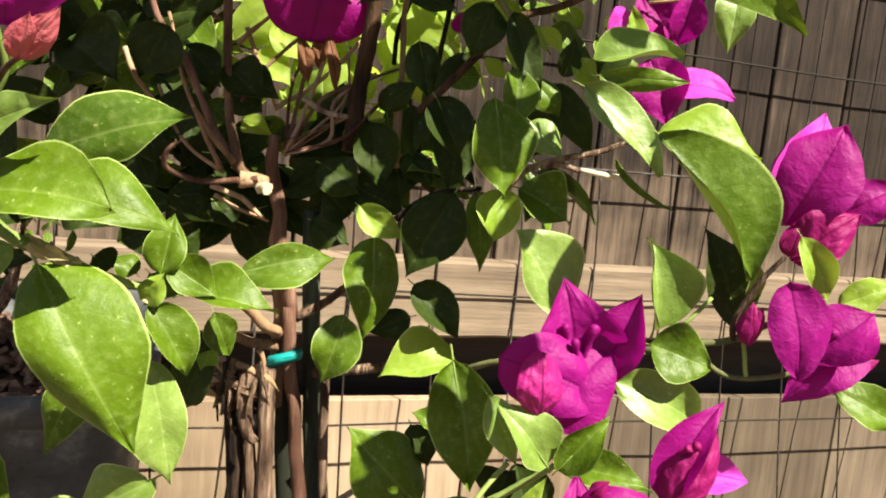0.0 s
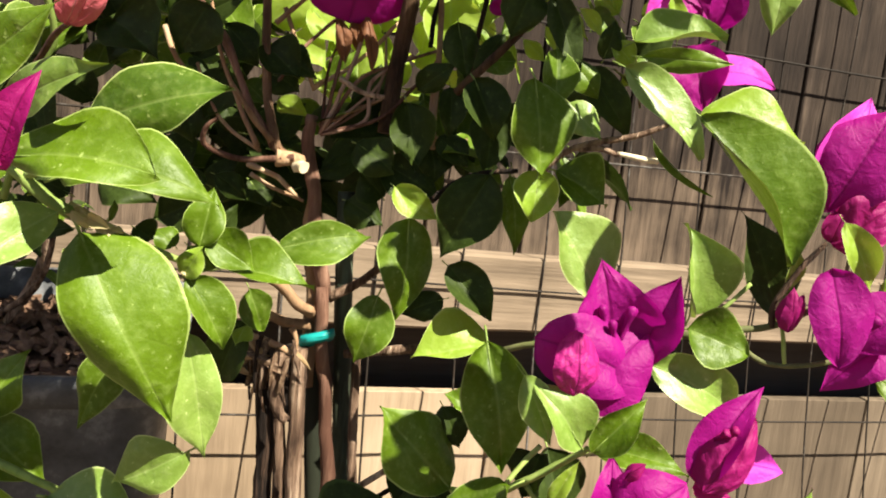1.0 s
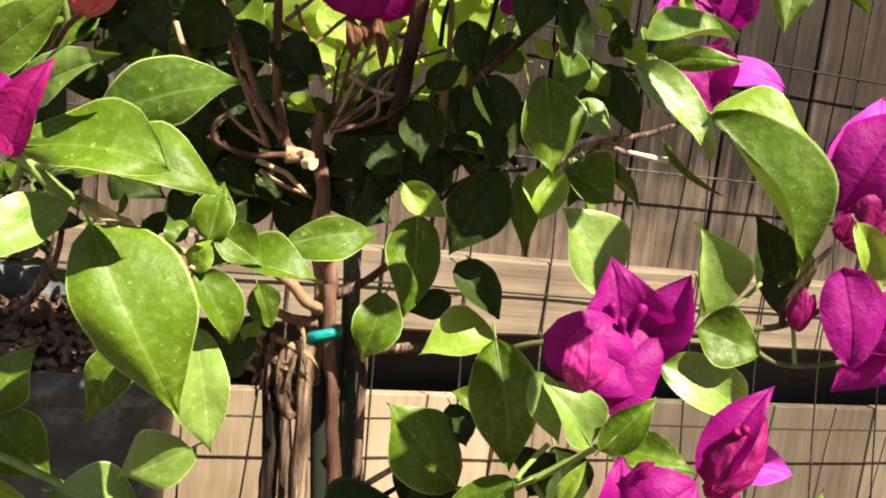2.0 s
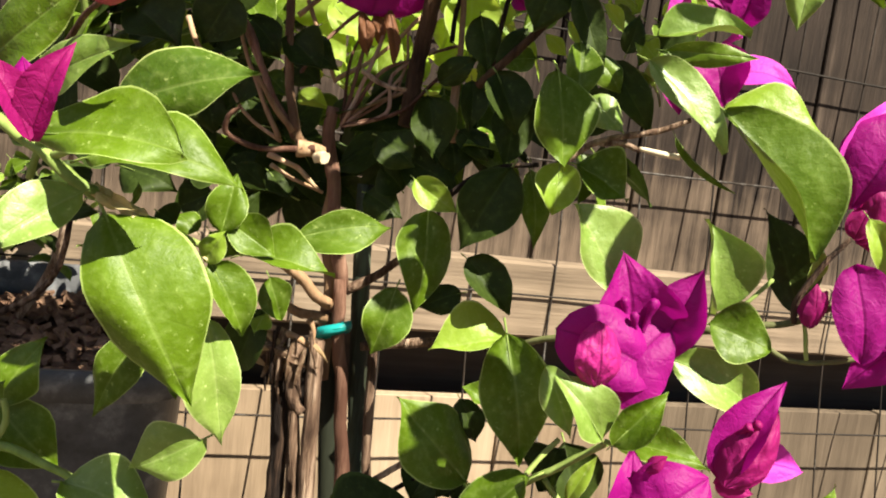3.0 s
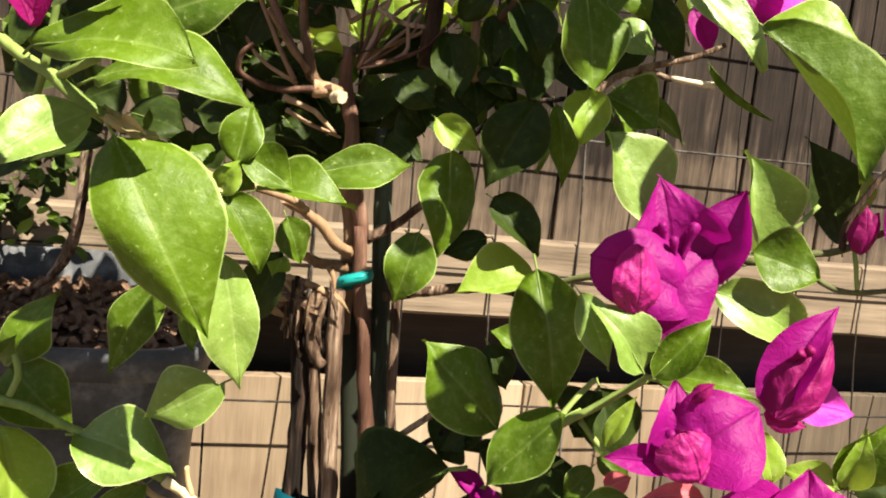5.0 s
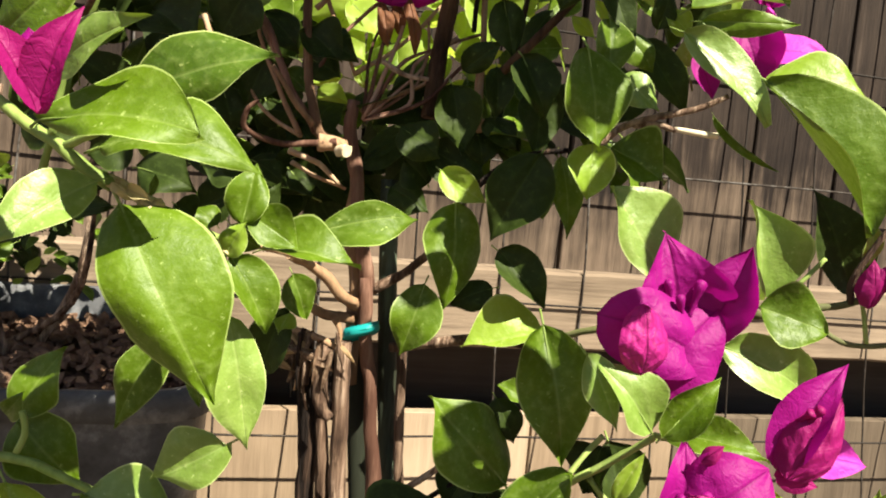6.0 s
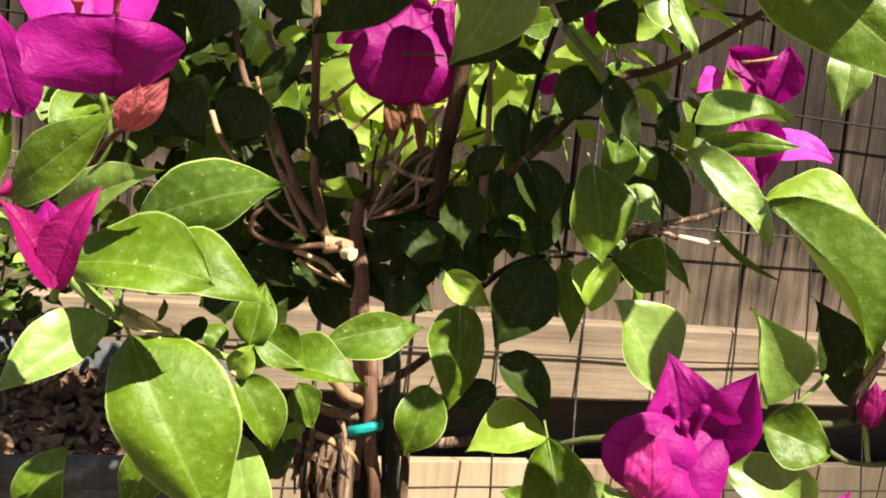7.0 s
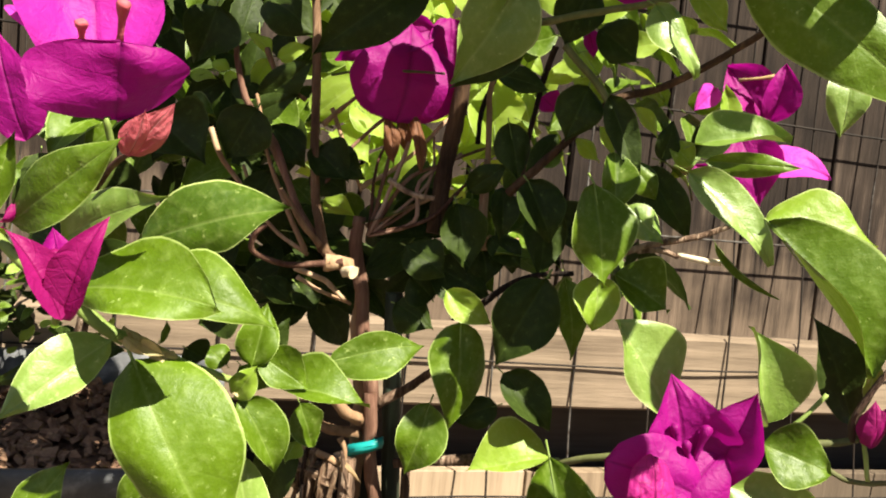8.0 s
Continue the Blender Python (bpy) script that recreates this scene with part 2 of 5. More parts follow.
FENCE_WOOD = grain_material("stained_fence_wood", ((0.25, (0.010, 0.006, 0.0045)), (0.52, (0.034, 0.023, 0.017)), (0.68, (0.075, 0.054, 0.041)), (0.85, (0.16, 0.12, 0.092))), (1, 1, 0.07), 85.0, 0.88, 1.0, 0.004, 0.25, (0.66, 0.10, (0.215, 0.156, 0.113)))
PALE_WOOD = grain_material("sunbleached_wood", ((0.2, (0.15, 0.105, 0.068)), (0.5, (0.28, 0.205, 0.138)), (0.85, (0.46, 0.35, 0.245))), (1, 1, 0.06), 60.0, 0.88, 0.7, 0.002)
# darker copy of PALE_WOOD: shade on the right boards put into their colour
SHADED_WOOD = grain_material("shaded_panel_wood", ((0.2, (0.05, 0.036, 0.025)), (0.5, (0.105, 0.078, 0.055)), (0.85, (0.20, 0.152, 0.108))), (1, 1, 0.06), 60.0, 0.9, 0.8, 0.003)
RAIL_WOOD = grain_material("weathered_rail_wood", ((0.2, (0.10, 0.072, 0.05)), (0.5, (0.245, 0.184, 0.13)), (0.85, (0.41, 0.32, 0.235))), (0.05, 1, 1), 60.0, 0.88, 0.9, 0.003)
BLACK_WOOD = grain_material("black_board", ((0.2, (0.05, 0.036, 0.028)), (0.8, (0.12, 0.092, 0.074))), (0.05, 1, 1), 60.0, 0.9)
WIRE = grain_material("dull_wire", ((0.3, (0.010, 0.007, 0.005)), (0.6, (0.028, 0.02, 0.015)), (0.85, (0.16, 0.15, 0.14))), (1, 1, 1), 60.0, 0.7)
# grey blotches in the ramp stand in for sun dapples on the plastic
POT = grain_material("dappled_black_plastic", ((0.36, (0.034, 0.035, 0.038)), (0.52, (0.085, 0.087, 0.093)), (0.68, (0.30, 0.305, 0.315))), (1, 1, 1), 16.0, 0.45, 0.4, 0.002, 0.0)
SOIL = grain_material("potting_bark", ((0.2, (0.05, 0.027, 0.017)), (0.5, (0.17, 0.097, 0.062)), (0.85, (0.44, 0.28, 0.18))), (1, 1, 1), 90.0, 0.95, 1.0, 0.006)
EARTH = grain_material("dusty_ground", ((0.2, (0.06, 0.042, 0.03)), (0.8, (0.14, 0.105, 0.075))), (1, 1, 1), 25.0, 0.95, 0.8, 0.004)

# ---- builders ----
VIEW_POINT = Vector((-0.015, 0.0, EYE))      # the camera's eye point; blades face it by default to fit the view
rng = random.Random(4)


def part(name, mesh, mat, parent, label="", at=None):
    if isinstance(mesh, bmesh.types.BMesh):
        me = bpy.data.meshes.new(name)
        mesh.to_mesh(me)
        mesh.free()
        mesh = me
    if mat and not mesh.materials:
        mesh.materials.append(mat)
    ob = new(name, mesh)
    ob.parent = parent
    if at is not None:
        ob.matrix_local = at
    if label:
        ob["label"] = label
    return ob


def thing(name, label, category, group="", kind="", at=(0, 0, 0)):
    ob = new(name)
    ob.location = at
    return tagged(ob, label, category, group, kind)


def tube(bm, pts, radii, sides=8, knots=0.0, seed=0, caps=True):
    """A stalk along the points, with a radius at each."""
    pts = [Vector(p) for p in pts]
    up = None
    rings = []
    for i, p in enumerate(pts):
        d = (pts[min(i + 1, len(pts) - 1)] - pts[max(i - 1, 0)]).normalized()
        if up is None:
            up = d.orthogonal().normalized()
        up = (up - d * up.dot(d)).normalized()
        side = d.cross(up)
        ring = []
        for k in range(sides):
            a = 2 * math.pi * k / sides
            w = (math.cos(a) * up + math.sin(a) * side)
            r = radii[i] * (1 + knots * noise.noise(p * 150 + w * 1.7 + Vector((seed, 0, 0))))
            ring.append(bm.verts.new(p + w * r))
        rings.append(ring)
    for a, b in zip(rings, rings[1:]):
        for k in range(sides):
            f = bm.faces.new((a[k], a[(k + 1) % sides], b[(k + 1) % sides], b[k]))
            f.smooth = True
    if caps:
        bm.faces.new(rings[0][::-1])
        bm.faces.new(rings[-1])


def smooth_path(pts, steps=4):
    """Catmull-Rom points through a few knees."""
    pts = [Vector(p) for p in pts]
    if len(pts) == 2:
        return [pts[0].lerp(pts[1], i / (steps + 1)) for i in range(steps + 2)]
    q = [pts[0] * 2 - pts[1], *pts, pts[-1] * 2 - pts[-2]]
    out = []
    for i in range(1, len(q) - 2):
        for s in range(steps):
            t = s / steps
            a, b, c, d = q[i - 1:i + 3]
            out.append(0.5 * ((2 * b) + (c - a) * t + (2 * a - 5 * b + 4 * c - d) * t * t + (3 * b - a - 3 * c + d) * t ** 3))
    return out + [pts[-1]]


def twig(parent, name, mat, r0, r1, *pts, knots=0.25, label=""):
    path = smooth_path(pts, 5)
    n = len(path) - 1
    wob = [p + Vector((noise.noise(p * 60), noise.noise(p * 60 + Vector((9, 0, 0))), noise.noise(p * 60 + Vector((0, 9, 0))))) * r0 * (0.12 if mat in (OLD_BARK, BROWN_BARK, STAKE) else 0.5) for p in path]
    bm = bmesh.new()
    tube(bm, wob, [r0 + (r1 - r0) * i / n for i in range(n + 1)], 9, knots, rng.random() * 50)
    return part(name, bm, mat, parent, label)


def blade_mesh(name, length, width, fold=0.25, arch=0.12, wave=0.05, curl=0.0, point=1.0, stalk=0.16, seed=0, widest=0.42, ns=16, nu=12, blunt=0.68, pleat=0.0, **shape):
    """A leaf blade along +y from its base, its upper side towards +z: folded along the midrib, arched, waved at its margin."""
    r = random.Random(seed)
    ph, lop, bend, twist = r.uniform(0, 6.28), r.uniform(-0.08, 0.08), r.uniform(-0.10, 0.10), r.uniform(-0.40, 0.40)
    hook, roll = r.uniform(-0.03, 0.12), r.uniform(-0.22, 0.22)
    lop, bend, twist, hook, roll = (shape.get(k, v) for k, v in (("lop", lop), ("bend", bend), ("twist", twist), ("hook", hook), ("roll", roll)))
    bm = bmesh.new()
    lay = bm.loops.layers.uv.new("blade")
    grid = []
    for i in range(ns + 1):
        v = i / ns
        # outline: rounded base, drawn-out tip
        e = math.log(0.5) / math.log(widest)
        half = 0.5 * width * math.sin(math.pi * v ** e) ** (blunt + (1.22 - blunt if point == 1.0 else 0.28 * point + 0.80 - blunt) * v)
        row = []
        for j in range(nu + 1):
            u = 2 * j / nu - 1
            rag = 1 + 0.055 * noise.noise(Vector((v * 5.5, math.copysign(3.0, u), seed * 0.37))) + 0.02 * noise.noise(Vector((v * 17, math.copysign(5.0, u), seed * 0.61)))
            x = u * half * rag * (1 + lop * math.copysign(1, u)) + bend * length * v * (1 - v)
            z = abs(u) * half * math.tan(fold) + arch * length * 2 * v * (1 - v)
            z += wave * width * abs(u) ** 2 * math.sin(ph + 7 * v + (1.7 if u > 0 else 0))
            z += curl * half * abs(u) ** 2.5 + u * half * math.tan(twist * (v - 0.4)) + 0.06 * width * noise.noise(Vector((u * 1.3 + seed, v * 3.0, 0.3)))
            z -= hook * length * max(0.0, v - 0.5) ** 2 * 4 - roll * half * max(0.0, u) ** 2 + roll * half * max(0.0, -u) ** 2
            if pleat:
                # papery ridges that run from the midrib to the margin
                z += pleat * width * math.sin(26 * v - 7 * abs(u) + 5 * noise.noise(Vector((u * 2.5, v * 4, seed)))) * min(1.0, 4 * abs(u)) + 0.9 * pleat * width * noise.noise(Vector((u * 6, v * 8, seed)))
            row.append((bm.verts.new((x, v * length, z)), (u * 0.5 + 0.5, v)))
        grid.append(row)
    for i in range(ns):
        for j in range(nu):
            q = (grid[i][j], grid[i][j + 1], grid[i + 1][j + 1], grid[i + 1][j])
            f = bm.faces.new([a[0] for a in q])
            f.smooth = True
            for lp, a in zip(f.loops, q):
                lp[lay].uv = a[1]
    if stalk:
        n0 = len(bm.faces)
        tube(bm, [(0, v * length, -0.7 * max(0, -v) * length + arch * length * (2 * max(v, 0) * (1 - v)) - 0.0004) for v in (-stalk, -stalk * 0.5, 0.0, 0.12, 0.3)], [width * k for k in (0.020, 0.017, 0.016, 0.012, 0.006)], 5)
        bm.faces.ensure_lookup_table()
        for f in bm.faces[n0:]:
            f.material_index = 1
    bmesh.ops.remove_doubles(bm, verts=bm.verts, dist=1e-6)
    me = bpy.data.meshes.new(name)
    bm.to_mesh(me)
    bm.free()
    return me


def blade_pose(base, tip, turn, toward=None):
    y = (tip - base).normalized()
    f = (toward or VIEW_POINT + 0.22 * sun_to) - (base + tip) / 2
    z = (f - y * f.dot(y)).normalized()
    z = Matrix.Rotation(radians(turn), 3, y) @ z
    x = y.cross(z)
    return Matrix.Translation(base) @ Matrix((x, y, z)).transposed().to_4x4()


def own_seed(b, t):
    """A number for each blade that depends on its place alone."""
    return int(abs(b.x * 7919 + b.y * 10473 + b.z * 12997 + t.x * 3571 + t.z * 4421) * 10) % 9973


def leaf(parent, mat, bx, by, bz, tx, ty, tz, width, turn=0, fold=0.24, arch=0.10, curl=None, wave=0.12, point=1.0, widest=0.42, stalk=0.11, label="", **shape):
    b, t = Vector((bx, by, bz)), Vector((tx, ty, tz))
    own = random.Random(own_seed(b, t) + 1)
    curl = own.uniform(-0.45, 0.45) if curl is None else curl
    turn, arch, fold = turn + own.uniform(-5, 5), arch * own.uniform(0.7, 1.4), fold * own.uniform(0.8, 1.3)
    me = blade_mesh("leaf", (t - b).length, width, fold, arch, wave, curl, point, stalk, own_seed(b, t), widest, **shape)
    me.materials.append(mat)
    me.materials.append(STALK)
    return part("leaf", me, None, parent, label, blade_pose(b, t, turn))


def bract(parent, mat, bx, by, bz, tx, ty, tz, width, turn=0, fold=0.16, arch=0.16, curl=0.25, wave=0.07, point=0.9, widest=0.40, label="", pleat=0.006, blunt=0.58):
    b, t = Vector((bx, by, bz)), Vector((tx, ty, tz))
    me = blade_mesh("bract", (t - b).length, width, fold, arch, wave, curl, point, 0, own_seed(b, t), widest, 20, 40 if pleat > 0.01 else 20, blunt, pleat)
    me.materials.append(mat)
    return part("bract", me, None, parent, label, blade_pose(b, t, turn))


def floret(parent, mat, bx, by, bz, tx, ty, tz, r):
    """A slender tube that swells to a rounded, closed end."""
    b, t = Vector((bx, by, bz)), Vector((tx, ty, tz))
    bm = bmesh.new()
    prof = ((0, 0.8), (0.3, 0.6), (0.6, 0.75), (0.78, 1.15), (0.9, 1.3), (0.97, 0.95), (1.0, 0.35))
    tube(bm, [b.lerp(t, a) for a, _ in prof], [r * k for _, k in prof], 8, 0.25, bx * 40)
    return part("floret", bm, mat, parent)


# ---- ground and fence ----
def box(bm, x0, x1, y0, y1, z0, z1, bevel=0.0):
    vs = bmesh.ops.create_cube(bm, size=1.0)["verts"]
    bmesh.ops.transform(bm, matrix=Matrix.Translation(((x0 + x1) / 2, (y0 + y1) / 2, (z0 + z1) / 2)) @ Matrix.Diagonal((x1 - x0, y1 - y0, z1 - z0, 1)), verts=vs)
    if bevel:
        es = {e for v in vs for e in v.link_edges}
        bmesh.ops.bevel(bm, geom=list(es), offset=bevel, segments=1, affect="EDGES")


bm = bmesh.new()
n = 60
edge = [-40 * (1 - i / 20) ** 2 - 1.5 if i < 20 else (40 * ((i - 40) / 20) ** 2 + 1.5 if i > 40 else (i - 30) * 0.15) for i in range(n + 1)]
gv = [[bm.verts.new((x, y + 0.6, 0.012 * noise.noise(Vector((x * 6, y * 6, 0))) if abs(x) < 2 and abs(y) < 2 else 0)) for y in edge] for x in edge]
for i in range(n):
    for j in range(n):
        bm.faces.new((gv[i][j], gv[i + 1][j], gv[i + 1][j + 1], gv[i][j + 1])).smooth = True
tagged(part("ground", bm, EARTH, None), "dry dusty earth along the fence", "ground", kind="structure")

fence = thing("fence", "brown stained wooden fence with a pale lower panel", "fence", kind="structure", at=(0, 1.10, 0))
fence.rotation_euler = (0, 0, math.atan(0.3))
RAIL_LOW, RAIL_TOP, PANEL_TOP = 0.476, 0.586, 0.371
PLANK = 0.1480
for k in range(-13, 14):
    x = 0.540 + k * PLANK
    r = random.Random(k + 100)
    bm = bmesh.new()
    box(bm, x + 0.002, x + PLANK - 0.003, 0.0 + r.uniform(-0.001, 0.003), 0.019 + r.uniform(-0.001, 0.003), RAIL_LOW - 0.004 + r.uniform(0, 0.006), 1.83 + r.uniform(-0.006, 0.006), 0.0015)
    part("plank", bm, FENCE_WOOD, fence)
BOARD = 0.232
for k in range(-9, 10):
    x = 0.5394 + k * BOARD
    r = random.Random(k + 300)
    bm = bmesh.new()
    box(bm, x + 0.0015, x + BOARD - 0.0015, -0.012 + r.uniform(-0.001, 0.001), 0.007, -0.03, PANEL_TOP + r.uniform(-0.002, 0.002), 0.0012)
    part("board", bm, PALE_WOOD if k < -1 else SHADED_WOOD, fence, "sunbleached board" if k < -1 else "board in a darker, shaded tone")
for z0, z1, lab in ((RAIL_LOW, RAIL_TOP, "weathered horizontal rail"), (1.55, 1.64, "")):
    bm = bmesh.new()
    box(bm, -2.0, 2.5, -0.047, -0.001, z0, z1, 0.004)
    bmesh.ops.subdivide_edges(bm, edges=[e for e in bm.edges if abs(e.verts[0].co.x - e.verts[1].co.x) > 1], cuts=70)
    for v in bm.verts:
        v.co.z += 0.0022 * noise.noise(Vector((v.co.x * 14, v.co.y * 30, v.co.z * 9)))
        v.co.y += 0.0012 * noise.noise(Vector((v.co.x * 11, 4, v.co.z * 12)))
    part("rail", bm, RAIL_WOOD, fence, lab)
# added dark backing that closes the gap under the rail and between planks
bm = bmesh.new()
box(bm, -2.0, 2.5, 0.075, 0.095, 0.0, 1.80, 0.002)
part("backing_board", bm, BLACK_WOOD, fence, "dark backing added behind the gaps")

mesh_fence = thing("wire_mesh", "rusty welded wire mesh stapled over the fence", "wire mesh", at=(0, 1.10, 0))
mesh_fence.rotation_euler = fence.rotation_euler
WIRE_ROWS = (0.0, 0.175, 0.358, 0.541, 0.731, 0.911, 1.09, 1.27, 1.45)


def bulge(x, z):
    """How far the mesh hangs in front of the planks."""
    if z < RAIL_LOW:
        d = 0.052 + 0.075 * (RAIL_LOW - z) / RAIL_LOW
    elif z < RAIL_TOP:
        d = 0.052
    else:
        d = 0.052 - 0.026 * min(1, (z - RAIL_TOP) / 0.2)
    return -d - 0.004 * noise.noise(Vector((x * 5, z * 6, 3)))


for k in range(-9, 13):
    x = 0.115 + 0.1205 * k
    pts = [(x + 0.004 * noise.noise(Vector((x * 9, z * 4, 0))) + 0.012 * (k % 3 - 1) * max(0, 0.4 - z), bulge(x, z), z) for z in [i * 0.055 for i in range(27)]]
    bm = bmesh.new()
    tube(bm, pts, [0.0015] * len(pts), 6)
    part("wire", bm, WIRE, mesh_fence)
for z in WIRE_ROWS:
    pts = [(x, bulge(x, z) - 0.0028, z + 0.004 * noise.noise(Vector((x * 3, z * 7, 1)))) for x in [-1.0 + i * 0.06 for i in range(43)]]
    bm = bmesh.new()
    tube(bm, pts, [0.0016] * len(pts), 6)
    part("wire", bm, WIRE, mesh_fence)


# ---- pots ----
def pot(label, at, radius, height, soil_low=0.03, across=1.0, corner=1.0, rise=0.0, turn=0.0):
    ob = thing("plant_pot", label, "plant pot", "nursery pots", at=at)
    ob.rotation_euler = (0, 0, turn)

    def rim(a):
        """A round pot, or one with flattened sides."""
        c, s = math.cos(a), math.sin(a)
        return math.copysign(abs(c) ** corner, c) * radius, math.copysign(abs(s) ** corner, s) * radius * across

    bm = bmesh.new()
    prof = ((0.0, 0.0), (0.78, 0.0), (0.80, 0.01), (0.95, height - 0.035), (0.955, height - 0.034), (1.02, height - 0.033), (1.03, height - 0.002), (1.01, height), (0.965, height - 0.001), (0.95, height - 0.03), (0.90, height - 0.09))
    rings = []
    for r, z in prof:
        rings.append([bm.verts.new((r * rim(a * math.pi / 24)[0], r * rim(a * math.pi / 24)[1], z + rise * r * rim(a * math.pi / 24)[1] * z / height)) for a in range(48)])
    for a, b in zip(rings, rings[1:]):
        for k in range(48):
            bm.faces.new((a[k], a[(k + 1) % 48], b[(k + 1) % 48], b[k])).smooth = True
    bmesh.ops.remove_doubles(bm, verts=bm.verts, dist=1e-5)
    part("shell", bm, POT, ob)
    bm = bmesh.new()
    m = 26
    g = [[None] * (m + 1) for _ in range(m + 1)]
    rr = radius * (0.90 if corner < 1 else 0.945)
    for i in range(m + 1):
        for j in range(m + 1):
            u, v = 2 * i / m - 1, 2 * j / m - 1
            if corner < 1:
                x, y = u * rr, v * rr * across
            else:
                x, y = u * math.sqrt(1 - v * v / 2) * rr, v * math.sqrt(1 - u * u / 2) * rr
            p = Vector((x + at[0], y, 0))
            g[i][j] = bm.verts.new((x, y, height - soil_low + rise * y + 0.010 * noise.noise(p * 40) + 0.006 * noise.noise(p * 110)))
    for i in range(m):
        for j in range(m):
            bm.faces.new((g[i][j], g[i + 1][j], g[i + 1][j + 1], g[i][j + 1]))
    soil = part("soil", bm, SOIL, ob, "reddish bark mulch")
    # loose bark chips
    bm = bmesh.new()
    r = random.Random(int(at[0] * 100))
    for _ in range(420):
        a, d = r.uniform(0, 6.28), math.sqrt(r.random()) * rr * 0.95
        y = d * math.sin(a) * across
        c = Vector((d * math.cos(a), y, height - soil_low + rise * y + 0.006))
        vs = bmesh.ops.create_cube(bm, size=1.0)["verts"]
        s = r.uniform(0.004, 0.012)
        mt = Matrix.Translation(c) @ Euler((r.uniform(-0.7, 0.7), r.uniform(-0.7, 0.7), r.uniform(0, 6.28))).to_matrix().to_4x4() @ Matrix.Diagonal((s * 1.6, s, s * 0.55, 1))
        bmesh.ops.transform(bm, matrix=mt, verts=vs)
        for v in vs:
            v.co += Vector((r.uniform(-1, 1), r.uniform(-1, 1), r.uniform(-1, 1))) * s * 0.2
    tagged(part("bark_mulch", bm, SOIL, ob), kind="stuff")
    return ob


pot("black plastic planter with reddish bark mulch", (-0.463, 0.782, 0.0), 0.176, 0.505, 0.035, 0.62, 0.35, 0.28, math.atan(0.3))
pot("black plastic nursery pot holding the staked shrub", (-0.09, 0.475, 0.0), 0.12, 0.34)

# ---- the potted bougainvillea ----
plant = thing("bougainvillea", "magenta bougainvillea shrub tied to stakes, sunlit outer leaves", "shrub")
# woody stems
twig(plant, "stem", RED_BARK, 0.0045, 0.0040, (-0.0621, 0.4570, 0.4524), (-0.0722, 0.4590, 0.5361), (-0.0798, 0.4610, 0.5905), (-0.0854, 0.4630, 0.6408))
twig(plant, "stem", RED_BARK, 0.0044, 0.0040, (-0.0839, 0.4680, 0.6335), (-0.0950, 0.4700, 0.6901), (-0.1032, 0.4720, 0.7228), (-0.1020, 0.4740, 0.7430))
twig(plant, "stem", OLD_BARK, 0.0064, 0.0053, (-0.1155, 0.4780, 0.3982), (-0.1147, 0.4760, 0.4708), (-0.1141, 0.4730, 0.5293), (-0.1215, 0.4700, 0.5952))
twig(plant, "stem", TAN, 0.0052, 0.0044, (-0.0921, 0.4720, 0.5725), (-0.0921, 0.4740, 0.6285), (-0.0966, 0.4760, 0.6625), (-0.0986, 0.4780, 0.7000))
twig(plant, "stem", OLD_BARK, 0.0055, 0.0048, (-0.0854, 0.4660, 0.4092), (-0.0899, 0.4640, 0.4791), (-0.0922, 0.4610, 0.5209), (-0.0926, 0.4590, 0.5542), (-0.0941, 0.4570, 0.6022), knots=0.25)
twig(plant, "branch", TAN, 0.0034, 0.0030, (-0.0879, 0.4650, 0.6136), (-0.1049, 0.4630, 0.6167), (-0.1199, 0.4600, 0.6207))
twig(plant, "branch", TAN, 0.0037, 0.0027, (-0.0895, 0.4620, 0.6235), (-0.1002, 0.4500, 0.6341), (-0.1121, 0.4400, 0.6471), (-0.1203, 0.4200, 0.6543))
twig(plant, "branch", OLD_BARK, 0.0031, 0.0023, (-0.0816, 0.4700, 0.6318), (-0.0638, 0.4700, 0.6439), (-0.0508, 0.4650, 0.6558), (-0.0382, 0.4600, 0.6674))
twig(plant, "stub", TAN, 0.0039, 0.0048, (-0.1016, 0.4580, 0.7148), (-0.1104, 0.4520, 0.7169), (-0.1165, 0.4500, 0.7169))
twig(plant, "stub", CREAM, 0.0032, 0.0038, (-0.1049, 0.4495, 0.7121), (-0.1013, 0.4470, 0.7136), (-0.0988, 0.4455, 0.7134))
twig(plant, "branch", RED_BARK, 0.0020, 0.0012, (-0.1058, 0.4500, 0.7178), (-0.1293, 0.4450, 0.7143), (-0.1439, 0.4400, 0.7161), (-0.1545, 0.4350, 0.7211), (-0.1524, 0.4300, 0.7304), (-0.1459, 0.4300, 0.7359))
twig(plant, "branch", BROWN_BARK, 0.0030, 0.0024, (-0.1097, 0.4550, 0.7170), (-0.1189, 0.4550, 0.7260), (-0.1281, 0.4600, 0.7614), (-0.1323, 0.4650, 0.8044), (-0.1366, 0.4700, 0.8511), (-0.1429, 0.4750, 0.8913))
twig(plant, "branch", RED_BARK, 0.0023, 0.0017, (-0.1186, 0.4550, 0.7227), (-0.1370, 0.4600, 0.7473), (-0.1549, 0.4650, 0.7823), (-0.1756, 0.4700, 0.8076), (-0.1874, 0.4750, 0.8477))
twig(plant, "branch", TAN, 0.0020, 0.0013, (-0.1195, 0.4500, 0.7263), (-0.1309, 0.4450, 0.7384), (-0.1425, 0.4400, 0.7565))
twig(plant, "branch", RED_BARK, 0.0014, 0.0009, (-0.0958, 0.4740, 0.7330), (-0.0910, 0.4800, 0.7654), (-0.0866, 0.4900, 0.7975), (-0.0856, 0.5000, 0.8126))
